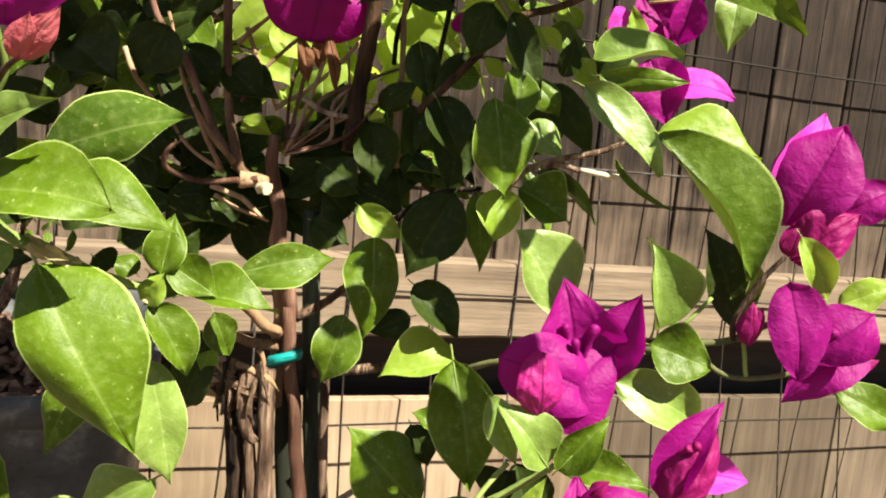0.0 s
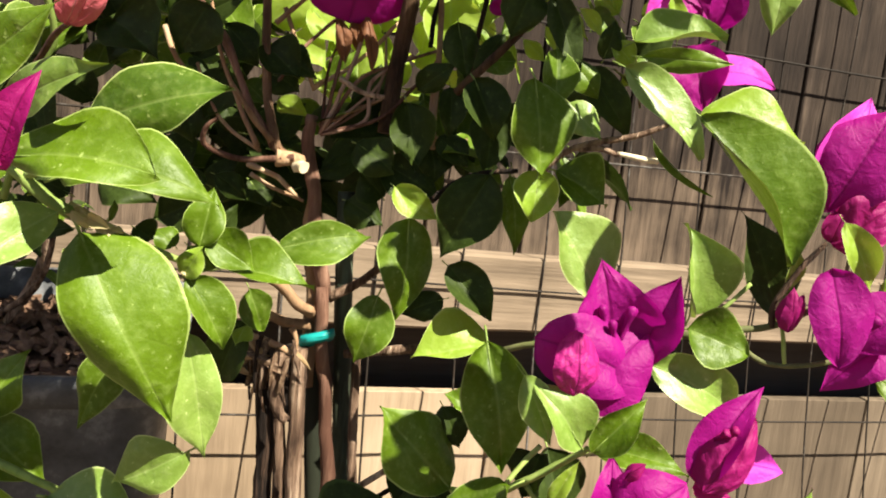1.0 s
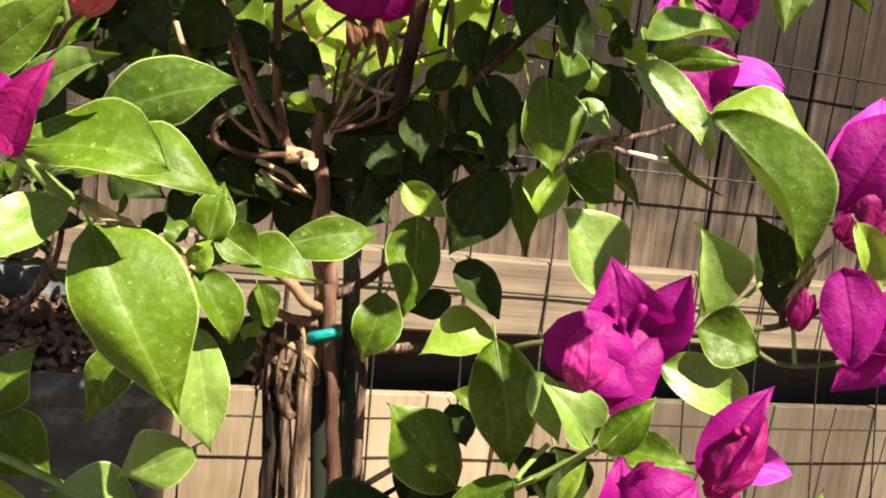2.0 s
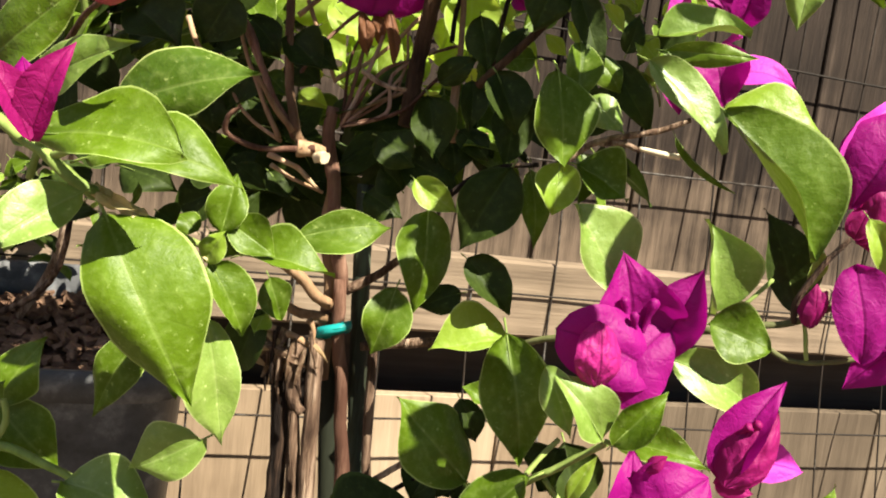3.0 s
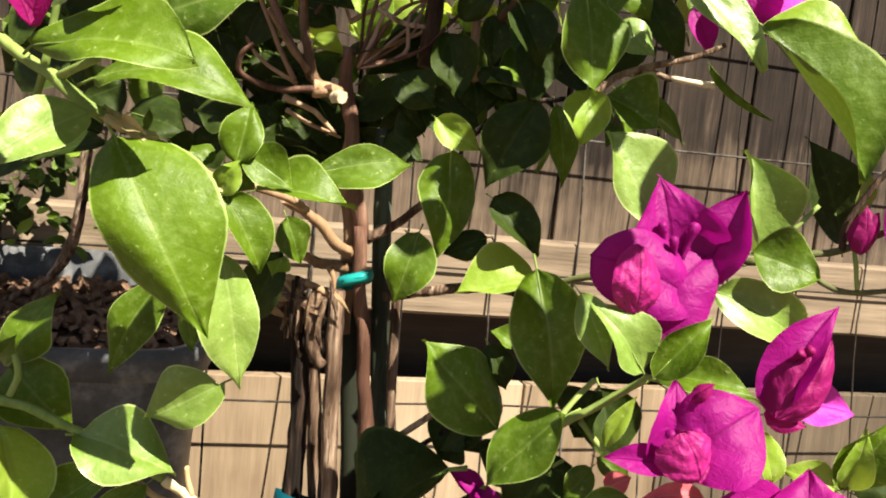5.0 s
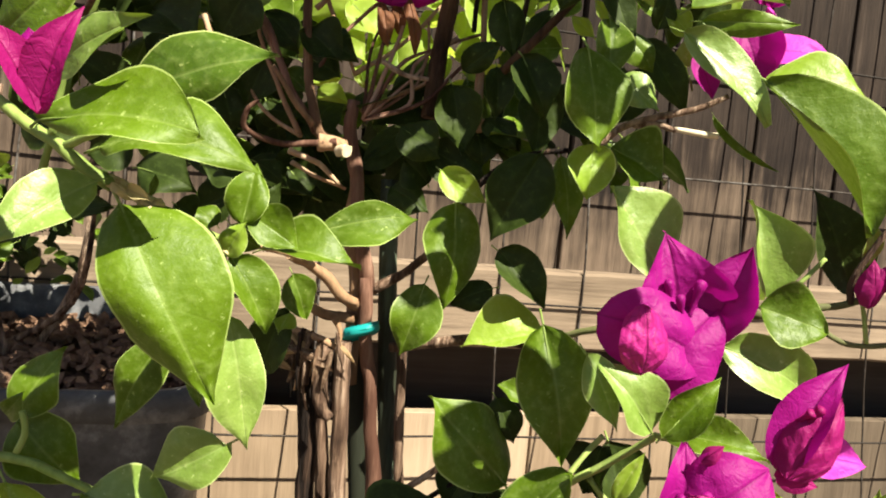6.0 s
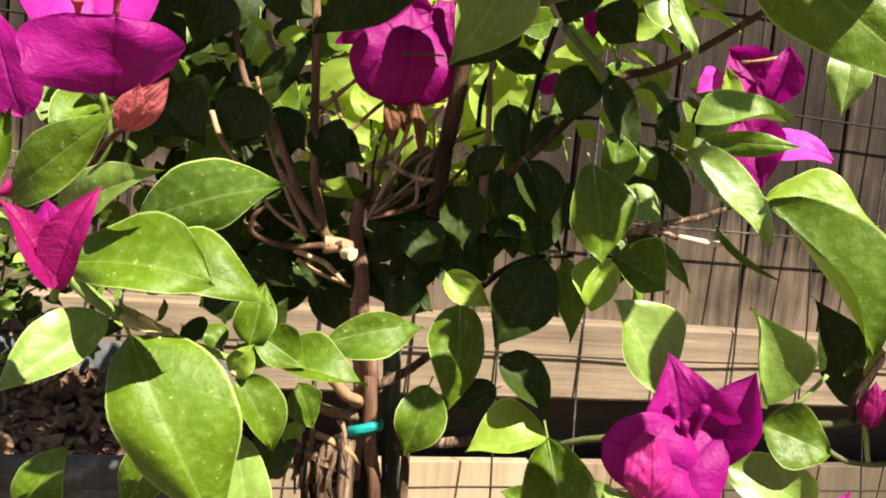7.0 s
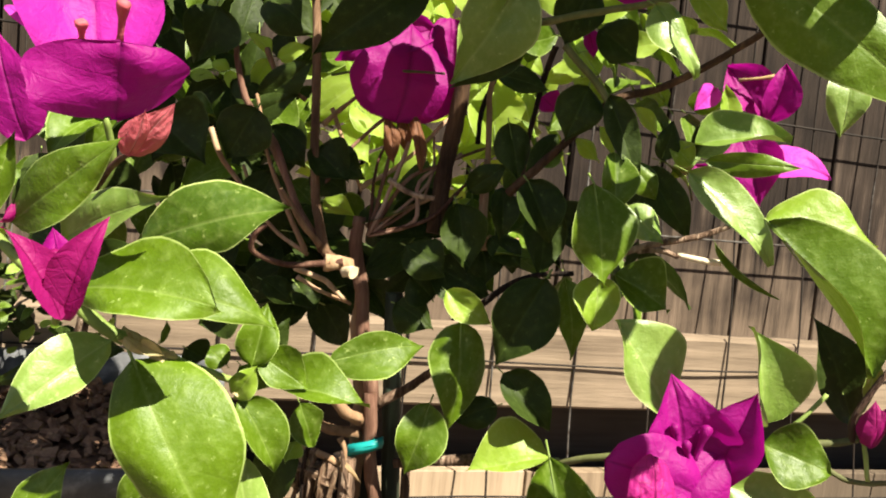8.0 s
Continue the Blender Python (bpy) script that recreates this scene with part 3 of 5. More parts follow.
twig(plant, "branch", RED_BARK, 0.0014, 0.0009, (-0.0958, 0.4740, 0.7330), (-0.0773, 0.4800, 0.7667), (-0.0581, 0.4850, 0.7791), (-0.0317, 0.5000, 0.7929))
twig(plant, "branch", BROWN_BARK, 0.0054, 0.0045, (-0.0571, 0.4800, 0.7377), (-0.0546, 0.4850, 0.7794), (-0.0495, 0.4800, 0.8171), (-0.0453, 0.4750, 0.8601), (-0.0442, 0.4700, 0.8980))
twig(plant, "branch", BROWN_BARK, 0.0026, 0.0017, (-0.0158, 0.4600, 0.7660), (0.0068, 0.4500, 0.7905), (0.0334, 0.4400, 0.8202), (0.0625, 0.4400, 0.8320), (0.1011, 0.4300, 0.8576), (0.1155, 0.4200, 0.8739))
twig(plant, "branch", OLD_BARK, 0.0020, 0.0014, (-0.0239, 0.4620, 0.7007), (-0.0100, 0.4600, 0.7134), (0.0058, 0.4570, 0.7212), (0.0250, 0.4500, 0.7247))
twig(plant, "branch", RED_BARK, 0.0014, 0.0011, (-0.0958, 0.4740, 0.7330), (-0.0694, 0.4750, 0.7436), (-0.0687, 0.4800, 0.7676), (-0.0452, 0.4900, 0.7875))
twig(plant, "branch", TAN, 0.0020, 0.0018, (-0.0270, 0.4700, 0.7311), (-0.0288, 0.4800, 0.7715), (-0.0315, 0.5000, 0.8247), (-0.0301, 0.5000, 0.8458))
twig(plant, "branch", TAN, 0.0020, 0.0013, (-0.1350, 0.4600, 0.7110), (-0.1182, 0.4620, 0.7044), (-0.1051, 0.4680, 0.6925))
# the long shoot on the open side
twig(plant, "shoot", STALK, 0.0024, 0.0031, (-0.2492, 0.3400, 0.7341), (-0.2250, 0.3350, 0.7163), (-0.1965, 0.3300, 0.7013), (-0.1836, 0.3320, 0.6907), (-0.1775, 0.3350, 0.6870))
twig(plant, "shoot", KNOB, 0.0034, 0.0030, (-0.1801, 0.3350, 0.6887), (-0.1710, 0.3370, 0.6852), (-0.1650, 0.3390, 0.6821), (-0.1595, 0.3400, 0.6794), knots=0.6)
twig(plant, "shoot", STALK, 0.0020, 0.0016, (-0.1643, 0.3420, 0.6809), (-0.1539, 0.3550, 0.6729), (-0.1405, 0.3700, 0.6656), (-0.1327, 0.3800, 0.6631))
twig(plant, "branch", TAN, 0.0019, 0.0022, (-0.1355, 0.3800, 0.6642), (-0.1257, 0.3950, 0.6600), (-0.1147, 0.4100, 0.6556), (-0.1087, 0.4250, 0.6494))
twig(plant, "shoot", STALK, 0.0019, 0.0014, (-0.1953, 0.3300, 0.7018), (-0.1815, 0.3220, 0.7082), (-0.1736, 0.3180, 0.7102))
twig(plant, "shoot", STALK, 0.0029, 0.0023, (-0.2912, 0.4200, 0.5252), (-0.2575, 0.4200, 0.5228), (-0.2268, 0.4200, 0.5115), (-0.1752, 0.4200, 0.4891))
twig(plant, "shoot", DRY, 0.0026, 0.0031, (-0.1752, 0.4200, 0.4891), (-0.1613, 0.4200, 0.4806), (-0.1398, 0.4200, 0.4626), (-0.1188, 0.4400, 0.4264), knots=0.45)
twig(plant, "shoot", DRY, 0.0016, 0.0013, (-0.1597, 0.4200, 0.4826), (-0.1620, 0.4200, 0.4909), (-0.1626, 0.4180, 0.5002))
twig(plant, "shoot", DRY, 0.0020, 0.0016, (-0.1608, 0.4300, 0.4693), (-0.1798, 0.4250, 0.4760), (-0.1918, 0.4200, 0.4869), knots=0.45)
twig(plant, "shoot", STALK, 0.0020, 0.0016, (-0.2678, 0.4200, 0.5283), (-0.2632, 0.4200, 0.5390), (-0.2655, 0.4200, 0.5521))
# the shoot with flowers towards the fence side
twig(plant, "branch", OLD_BARK, 0.0033, 0.0028, (-0.0656, 0.4600, 0.6008), (-0.0354, 0.4500, 0.6094), (-0.0066, 0.4450, 0.6150), (0.0187, 0.4400, 0.6148))
twig(plant, "branch", DARK_STALK, 0.0019, 0.0022, (0.0154, 0.4400, 0.6158), (0.0456, 0.4200, 0.6309), (0.0776, 0.4100, 0.6410), (0.1068, 0.4050, 0.6457), (0.1193, 0.4020, 0.6495))
twig(plant, "branch", DARK_STALK, 0.0022, 0.0016, (0.1179, 0.4020, 0.6494), (0.1452, 0.4000, 0.6554), (0.1650, 0.3980, 0.6613), (0.1880, 0.3950, 0.6756))
twig(plant, "branch", DARK_STALK, 0.0014, 0.0014, (0.1465, 0.4000, 0.6555), (0.1539, 0.3980, 0.6453), (0.1672, 0.3960, 0.6406), (0.1870, 0.3940, 0.6440), (0.2150, 0.3930, 0.6520))
twig(plant, "branch", OLD_BARK, 0.0019, 0.0013, (0.1638, 0.3980, 0.6604), (0.1629, 0.3970, 0.6729), (0.1722, 0.3950, 0.6932), (0.1825, 0.3940, 0.7077))
twig(plant, "stalk", STALK, 0.0011, 0.0011, (0.1345, 0.4030, 0.6615), (0.1432, 0.4040, 0.6707), (0.1518, 0.4050, 0.6808))
twig(plant, "stalk", STALK, 0.0011, 0.0011, (0.1677, 0.3950, 0.6612), (0.1699, 0.3940, 0.6519), (0.1719, 0.3940, 0.6424))
twig(plant, "branch", STALK, 0.0023, 0.0017, (0.0223, 0.3850, 0.5513), (0.0365, 0.3800, 0.5624), (0.0550, 0.3750, 0.5782), (0.0716, 0.3700, 0.5924))
twig(plant, "branch", STALK, 0.0014, 0.0015, (0.0334, 0.3800, 0.5635), (0.0425, 0.3850, 0.5752), (0.0507, 0.3900, 0.5838))
twig(plant, "branch", STALK, 0.0017, 0.0014, (0.0447, 0.3800, 0.5650), (0.0555, 0.3750, 0.5547), (0.0686, 0.3650, 0.5499))
twig(plant, "branch", STALK, 0.0014, 0.0011, (0.0696, 0.3680, 0.5936), (0.0805, 0.3620, 0.5938), (0.0885, 0.3600, 0.5912))
twig(plant, "branch", OLD_BARK, 0.0021, 0.0016, (-0.0491, 0.4500, 0.5194), (-0.0299, 0.4400, 0.5394), (-0.0180, 0.4300, 0.5559))
twig(plant, "branch", OLD_BARK, 0.0017, 0.0013, (-0.0381, 0.4500, 0.5136), (-0.0190, 0.4450, 0.5304), (-0.0067, 0.4400, 0.5424))
twig(plant, "branch", DARK_STALK, 0.0022, 0.0021, (0.0744, 0.3550, 0.5346), (0.0937, 0.3500, 0.5409), (0.1158, 0.3450, 0.5420), (0.1337, 0.3400, 0.5330))
twig(plant, "branch", OLD_BARK, 0.0022, 0.0015, (0.0333, 0.4500, 0.7192), (0.0495, 0.4480, 0.7376), (0.0668, 0.4470, 0.7457), (0.0896, 0.4440, 0.7522), (0.1053, 0.4400, 0.7602))
twig(plant, "dead_twig", OLD_BARK, 0.0019, 0.0015, (0.0583, 0.4480, 0.7414), (0.0702, 0.4470, 0.7430), (0.0810, 0.4460, 0.7401))
twig(plant, "cut_twig", CREAM, 0.0014, 0.0017, (0.0803, 0.4460, 0.7407), (0.0914, 0.4450, 0.7395), (0.1039, 0.4440, 0.7390))
twig(plant, "branch", DARK_STALK, 0.0021, 0.0014, (-0.0111, 0.4300, 0.8566), (0.0196, 0.4200, 0.8628), (0.0458, 0.4100, 0.8669), (0.0701, 0.4000, 0.8733))
twig(plant, "branch", DARK_STALK, 0.0021, 0.0018, (0.0058, 0.4400, 0.8481), (0.0257, 0.4350, 0.8279), (0.0399, 0.4320, 0.8048))
bract(plant, KNOB_BRACT, -0.1756, 0.3310, 0.6890, -0.1667, 0.3310, 0.6832, 0.0062, curl=-0.9, wave=0.3)
bract(plant, KNOB_BRACT, -0.1691, 0.3330, 0.6865, -0.1586, 0.3320, 0.6827, 0.0061, curl=0.9, wave=0.3, turn=20)
bract(plant, KNOB_BRACT, -0.1654, 0.3360, 0.6833, -0.1559, 0.3350, 0.6774, 0.0072, curl=-0.9, wave=0.3, turn=-20)
bract(plant, KNOB_BRACT, -0.1613, 0.3380, 0.6825, -0.1545, 0.3370, 0.6814, 0.0044, curl=-0.9, wave=0.3)
bract(plant, KNOB_BRACT, -0.1394, 0.3660, 0.6633, -0.1325, 0.3640, 0.6580, 0.0042, curl=-0.9, wave=0.3)
bract(plant, KNOB_BRACT, -0.1363, 0.3660, 0.6655, -0.1296, 0.3640, 0.6631, 0.0032, curl=0.9, wave=0.3)
# leaves of the long shoot
leaf(plant, GREEN, -0.1709, 0.3290, 0.6809, -0.1216, 0.3200, 0.6011, 0.0507, fold=0.12, arch=0.10, widest=0.40, turn=18, lop=-0.22, bend=0.05, curl=-0.35, twist=-0.15, roll=-0.12)
leaf(plant, PALE, -0.1332, 0.3650, 0.6302, -0.1225, 0.3720, 0.5637, 0.0317, fold=0.2, lop=0.2, bend=-0.03, twist=0.0)
leaf(plant, GREEN, -0.1831, 0.3330, 0.7032, -0.1144, 0.3380, 0.7018, 0.0370, turn=-10, fold=0.22, arch=0.16, curl=-0.2, lop=-0.36, bend=-0.16, twist=0.1)
leaf(plant, GREEN, -0.1929, 0.3050, 0.7119, -0.1275, 0.2940, 0.7149, 0.0340, fold=0.18, arch=0.12, widest=0.60, point=-0.5, lop=-0.3, bend=-0.03, twist=0.0, hook=0.1)
leaf(plant, MATURE, -0.1832, 0.3560, 0.7266, -0.1136, 0.3520, 0.7499, 0.0338, fold=0.14, wave=0.14, lop=-0.18, bend=-0.05, widest=0.5, twist=0.1)
leaf(plant, PALE, -0.1964, 0.3180, 0.7300, -0.1431, 0.2900, 0.7522, 0.0206, turn=8, lop=-0.1, bend=-0.05, fold=0.2)
leaf(plant, PALE, -0.1766, 0.3220, 0.6896, -0.2008, 0.2850, 0.6637, 0.0228, turn=-10, arch=0.14, lop=0.2, bend=0.04)
leaf(plant, SHADED, -0.1895, 0.3600, 0.6769, -0.2502, 0.3600, 0.6534, 0.0170, turn=30)
leaf(plant, GREEN, -0.1945, 0.4400, 0.5977, -0.2243, 0.4450, 0.5379, 0.0277, turn=25)
leaf(plant, GREEN, -0.1307, 0.3680, 0.6728, -0.1265, 0.3720, 0.7029, 0.0201, fold=0.5)
leaf(plant, GREEN, -0.1284, 0.3720, 0.6779, -0.1047, 0.3750, 0.6632, 0.0213, turn=15, fold=0.25, lop=-0.15)
leaf(plant, GREEN, -0.1243, 0.3820, 0.6609, -0.0744, 0.3780, 0.6571, 0.0251, turn=-15, fold=0.3, arch=0.12, lop=-0.3, twist=0.0)
leaf(plant, GREEN, -0.1009, 0.4020, 0.6709, -0.0519, 0.4200, 0.6820, 0.0257, fold=0.25, lop=0.25, bend=-0.06, twist=0.1)
leaf(plant, GREEN, -0.1345, 0.3660, 0.6584, -0.1146, 0.3700, 0.6222, 0.0234, fold=0.25, lop=-0.2, twist=0.0)
leaf(plant, GREEN, -0.1143, 0.4050, 0.6472, -0.1062, 0.4100, 0.6228, 0.0195, point=0.4)
leaf(plant, GREEN, -0.1438, 0.3720, 0.6714, -0.1552, 0.3720, 0.6795, 0.0139, point=0.4)
leaf(plant, YOUNG, -0.1369, 0.3650, 0.6583, -0.1264, 0.3600, 0.6746, 0.0136, fold=0.45)
leaf(plant, SHADED, -0.1357, 0.3900, 0.6714, -0.1193, 0.3900, 0.6929, 0.0148, turn=25)
leaf(plant, SHADED, -0.1181, 0.4100, 0.6276, -0.1346, 0.4200, 0.5829, 0.0253, turn=20)
leaf(plant, SHADED, -0.1530, 0.4550, 0.7026, -0.1334, 0.4600, 0.6891, 0.0164)
leaf(plant, YOUNG, -0.1155, 0.4100, 0.6248, -0.1181, 0.4000, 0.6163, 0.0126, turn=20)
leaf(plant, GREEN, -0.1695, 0.3520, 0.6829, -0.1664, 0.3520, 0.6938, 0.0063, turn=50, stalk=0.3)
leaf(plant, SHADED, -0.1599, 0.3600, 0.6804, -0.1519, 0.3650, 0.6748, 0.0169, turn=20)
leaf(plant, GREEN, -0.1370, 0.3700, 0.6727, -0.1237, 0.3800, 0.6606, 0.0134, turn=35)
# the low shoot beside the black pot
leaf(plant, GREEN, -0.2806, 0.4400, 0.5420, -0.2568, 0.4450, 0.5844, 0.0337, turn=-18)
leaf(plant, GREEN, -0.2818, 0.4300, 0.5455, -0.2659, 0.4200, 0.5616, 0.0137, turn=20)
leaf(plant, GREEN, -0.2805, 0.4400, 0.5392, -0.2409, 0.4400, 0.5029, 0.0400, turn=14)
leaf(plant, PALE, -0.1318, 0.3720, 0.5650, -0.1726, 0.3760, 0.5401, 0.0325, turn=-12, fold=0.3, lop=0.15)
leaf(plant, PALE, -0.2098, 0.3850, 0.5250, -0.1547, 0.3820, 0.5101, 0.0400, turn=-12, fold=0.3)
leaf(plant, YOUNG, -0.2670, 0.4100, 0.5146, -0.2477, 0.3950, 0.4530, 0.0420, turn=-20, fold=0.5)
leaf(plant, GREEN, -0.2072, 0.4200, 0.4911, -0.2631, 0.4150, 0.4498, 0.0284, fold=0.3, turn=25)
leaf(plant, GREEN, -0.1858, 0.4200, 0.4860, -0.2209, 0.4050, 0.4552, 0.0202, turn=-15)
leaf(plant, GREEN, -0.1737, 0.4300, 0.5915, -0.1676, 0.4300, 0.5621, 0.0143, turn=30)
leaf(plant, SHADED, -0.2390, 0.4300, 0.4478, -0.2597, 0.4200, 0.4175, 0.0373)
# leaves behind the tie and towards the middle
leaf(plant, GREEN, -0.0483, 0.4470, 0.6424, -0.0594, 0.4430, 0.6001, 0.0302, turn=5, lop=-0.1, twist=0.0)
leaf(plant, GREEN, -0.0352, 0.4570, 0.6898, -0.0347, 0.4450, 0.6291, 0.0354, turn=-10, fold=0.2)
leaf(plant, SHADED, 0.0094, 0.4400, 0.7214, -0.0144, 0.4320, 0.6712, 0.0360, turn=4, fold=0.3, twist=0.0)
leaf(plant, SHADED, -0.0090, 0.4400, 0.6662, 0.0200, 0.4350, 0.6377, 0.0255, turn=5, fold=0.3)
leaf(plant, SHADED, -0.0093, 0.4600, 0.6421, -0.0346, 0.4600, 0.6295, 0.0198)
leaf(plant, YOUNG, 0.0211, 0.4320, 0.6235, -0.0243, 0.4270, 0.6128, 0.0298, turn=4, fold=0.18, arch=0.05, lop=0.66, bend=0.02, twist=0.0, roll=0.0, hook=0.0, curl=0.1)
leaf(plant, YOUNG, -0.0455, 0.4520, 0.7073, -0.0179, 0.4500, 0.6911, 0.0185, turn=20, fold=0.4, bend=0.08)
leaf(plant, YOUNG, 0.0337, 0.4180, 0.7276, 0.0339, 0.4120, 0.6998, 0.0262, fold=0.2, point=0.3, twist=0.0, bend=0.0)
leaf(plant, GREEN, 0.0209, 0.4520, 0.7215, 0.0293, 0.4480, 0.6754, 0.0180, fold=0.3)
leaf(plant, GREEN, 0.0254, 0.4120, 0.7754, 0.0349, 0.4020, 0.7233, 0.0370, fold=0.2, turn=-8, twist=0.0, lop=-0.1)
leaf(plant, GREEN, 0.0454, 0.4380, 0.7281, 0.0758, 0.4300, 0.7118, 0.0300, turn=-6, fold=0.3, lop=0.1)
leaf(plant, PALE, 0.0468, 0.4280, 0.7656, 0.0662, 0.4240, 0.7470, 0.0185, turn=10)
leaf(plant, SHADED, -0.0756, 0.4700, 0.6945, -0.0512, 0.4650, 0.6822, 0.0240)
leaf(plant, SHADED, -0.0196, 0.4650, 0.7695, -0.0173, 0.4600, 0.7388, 0.0170)
leaf(plant, SHADED, 0.0077, 0.4650, 0.7611, 0.0062, 0.4600, 0.7195, 0.0270)
leaf(plant, SHADED, -0.0287, 0.4750, 0.7362, -0.0223, 0.4700, 0.7117, 0.0273)
leaf(plant, SHADED, -0.1582, 0.4800, 0.7658, -0.1683, 0.4750, 0.7342, 0.0272)
leaf(plant, SHADED, -0.1292, 0.4700, 0.7794, -0.1005, 0.4650, 0.7679, 0.0263)
leaf(plant, SHADED, -0.1341, 0.4800, 0.7678, -0.1116, 0.4750, 0.7572, 0.0236)
leaf(plant, SHADED, -0.1395, 0.4800, 0.6997, -0.1231, 0.4750, 0.6841, 0.0275)
leaf(plant, SHADED, -0.1848, 0.4800, 0.7468, -0.1744, 0.4750, 0.7202, 0.0308)
# leaves round the flowering shoot
leaf(plant, PALE, 0.0767, 0.4120, 0.6580, 0.0439, 0.4080, 0.7071, 0.0406, fold=0.16, widest=0.5, point=0.2, turn=4, curl=-0.1, lop=0.36, bend=0.03, twist=0.0)
leaf(plant, PALE, 0.1331, 0.4370, 0.6531, 0.1239, 0.4400, 0.7065, 0.0349, fold=0.62, turn=16, lop=0.22, twist=0.0, bend=0.05)
leaf(plant, GREEN, 0.1188, 0.3940, 0.6548, 0.1495, 0.3860, 0.6459, 0.0300, turn=-6, fold=0.25, point=-0.3, arch=0.16, lop=0.1)
leaf(plant, PALE, 0.1014, 0.3880, 0.6354, 0.1566, 0.4000, 0.6116, 0.0300, fold=0.25)
leaf(plant, GREEN, 0.1111, 0.4020, 0.7644, 0.1650, 0.3880, 0.6947, 0.0396, turn=-10, fold=0.4, wave=0.12, curl=0.25, widest=0.5, point=0.6, arch=0.10, lop=-0.6, bend=-0.05, twist=0.05, roll=0.1)
leaf(plant, YOUNG, 0.1134, 0.4150, 0.7645, 0.1703, 0.4100, 0.7591, 0.0273, turn=-22, lop=-0.62, fold=0.12, bend=-0.02, widest=0.45, twist=0.0)
leaf(plant, PALE, 0.0708, 0.4080, 0.7854, 0.1156, 0.4020, 0.7429, 0.0228, fold=0.15, turn=-12, lop=-0.2, bend=-0.08, hook=0.02)
leaf(plant, SHADED, 0.0585, 0.4520, 0.7883, 0.0865, 0.4480, 0.7509, 0.0215)
leaf(plant, GREEN, 0.0990, 0.4420, 0.7495, 0.1364, 0.4400, 0.7230, 0.0061, turn=62, fold=0.5)
leaf(plant, SHADED, 0.1796, 0.4320, 0.6609, 0.1536, 0.4320, 0.7167, 0.0311, fold=0.3, lop=0.15, twist=0.0)
leaf(plant, YOUNG, 0.1774, 0.4150, 0.6782, 0.1762, 0.4150, 0.7067, 0.0111, turn=40)
leaf(plant, GREEN, 0.2243, 0.4000, 0.6380, 0.2614, 0.3950, 0.6211, 0.0244)
leaf(plant, YOUNG, 0.2180, 0.4000, 0.6843, 0.2472, 0.4000, 0.6994, 0.0186, turn=15)
leaf(plant, YOUNG, 0.1888, 0.3920, 0.7190, 0.2082, 0.3900, 0.6855, 0.0161)
# the lower flowering shoot
leaf(plant, GREEN, 0.0057, 0.4020, 0.5489, -0.0374, 0.4000, 0.5917, 0.0445, fold=0.2, turn=-6, lop=0.1, twist=0.0)
leaf(plant, GREEN, 0.0166, 0.4000, 0.6348, 0.0320, 0.3850, 0.5666, 0.0375, fold=0.3, turn=6)
leaf(plant, PALE, 0.0329, 0.3530, 0.6326, 0.0508, 0.3520, 0.5984, 0.0174, fold=0.2)
leaf(plant, PALE, 0.0654, 0.3520, 0.5998, 0.0380, 0.3500, 0.6311, 0.0262, fold=0.3, lop=0.1, bend=0.03)
leaf(plant, GREEN, 0.0697, 0.3520, 0.5981, 0.0915, 0.3500, 0.6285, 0.0182, fold=0.35)
leaf(plant, GREEN, 0.0739, 0.3640, 0.5960, 0.1144, 0.3450, 0.5974, 0.0194, fold=0.25, turn=-12)
leaf(plant, GREEN, 0.0337, 0.3540, 0.5756, 0.0006, 0.3620, 0.5323, 0.0307, fold=0.22, lop=0.1, turn=22)
leaf(plant, SHADED, -0.0170, 0.4020, 0.5235, -0.0709, 0.4000, 0.4724, 0.0791, turn=55, fold=0.1, point=-0.3)
leaf(plant, SHADED, -0.0008, 0.4300, 0.5378, -0.0247, 0.4300, 0.5220, 0.0151)
leaf(plant, SHADED, 0.0364, 0.4000, 0.5327, 0.0143, 0.4000, 0.4885, 0.0592, turn=50)
leaf(plant, GREEN, 0.0710, 0.3600, 0.5350, 0.0401, 0.3580, 0.5215, 0.0237)
leaf(plant, GREEN, 0.1553, 0.3460, 0.5590, 0.1708, 0.3400, 0.5975, 0.0259, turn=15)
leaf(plant, YOUNG, 0.1574, 0.3450, 0.5592, 0.1574, 0.3350, 0.5896, 0.0142)
leaf(plant, YOUNG, 0.1233, 0.3400, 0.5610, 0.1162, 0.3450, 0.5835, 0.0149)
leaf(plant, YOUNG, 0.1505, 0.3400, 0.5611, 0.1300, 0.3500, 0.5645, 0.0145)
leaf(plant, SHADED, 0.1611, 0.3500, 0.5598, 0.1849, 0.3500, 0.5630, 0.0152)
leaf(plant, SHADED, 0.1644, 0.3500, 0.5561, 0.1866, 0.3500, 0.5443, 0.0169)
leaf(plant, GREEN, 0.0125, 0.4200, 0.5898, -0.0028, 0.4200, 0.5962, 0.0132)
leaf(plant, GREEN, 0.0538, 0.3850, 0.5402, 0.0415, 0.3850, 0.5225, 0.0153)
leaf(plant, GREEN, 0.0568, 0.3900, 0.5443, 0.0744, 0.3900, 0.5332, 0.0136)
leaf(plant, YOUNG, 0.0599, 0.3900, 0.5499, 0.0721, 0.3880, 0.5787, 0.0100)
leaf(plant, SHADED, 0.0533, 0.4000, 0.5753, 0.0478, 0.4000, 0.5495, 0.0394, turn=40)
leaf(plant, SHADED, -0.0025, 0.4200, 0.5885, 0.0101, 0.4200, 0.5641, 0.0189)
leaf(plant, SHADED, -0.0469, 0.4400, 0.5090, -0.0639, 0.4400, 0.4745, 0.0444, turn=40)
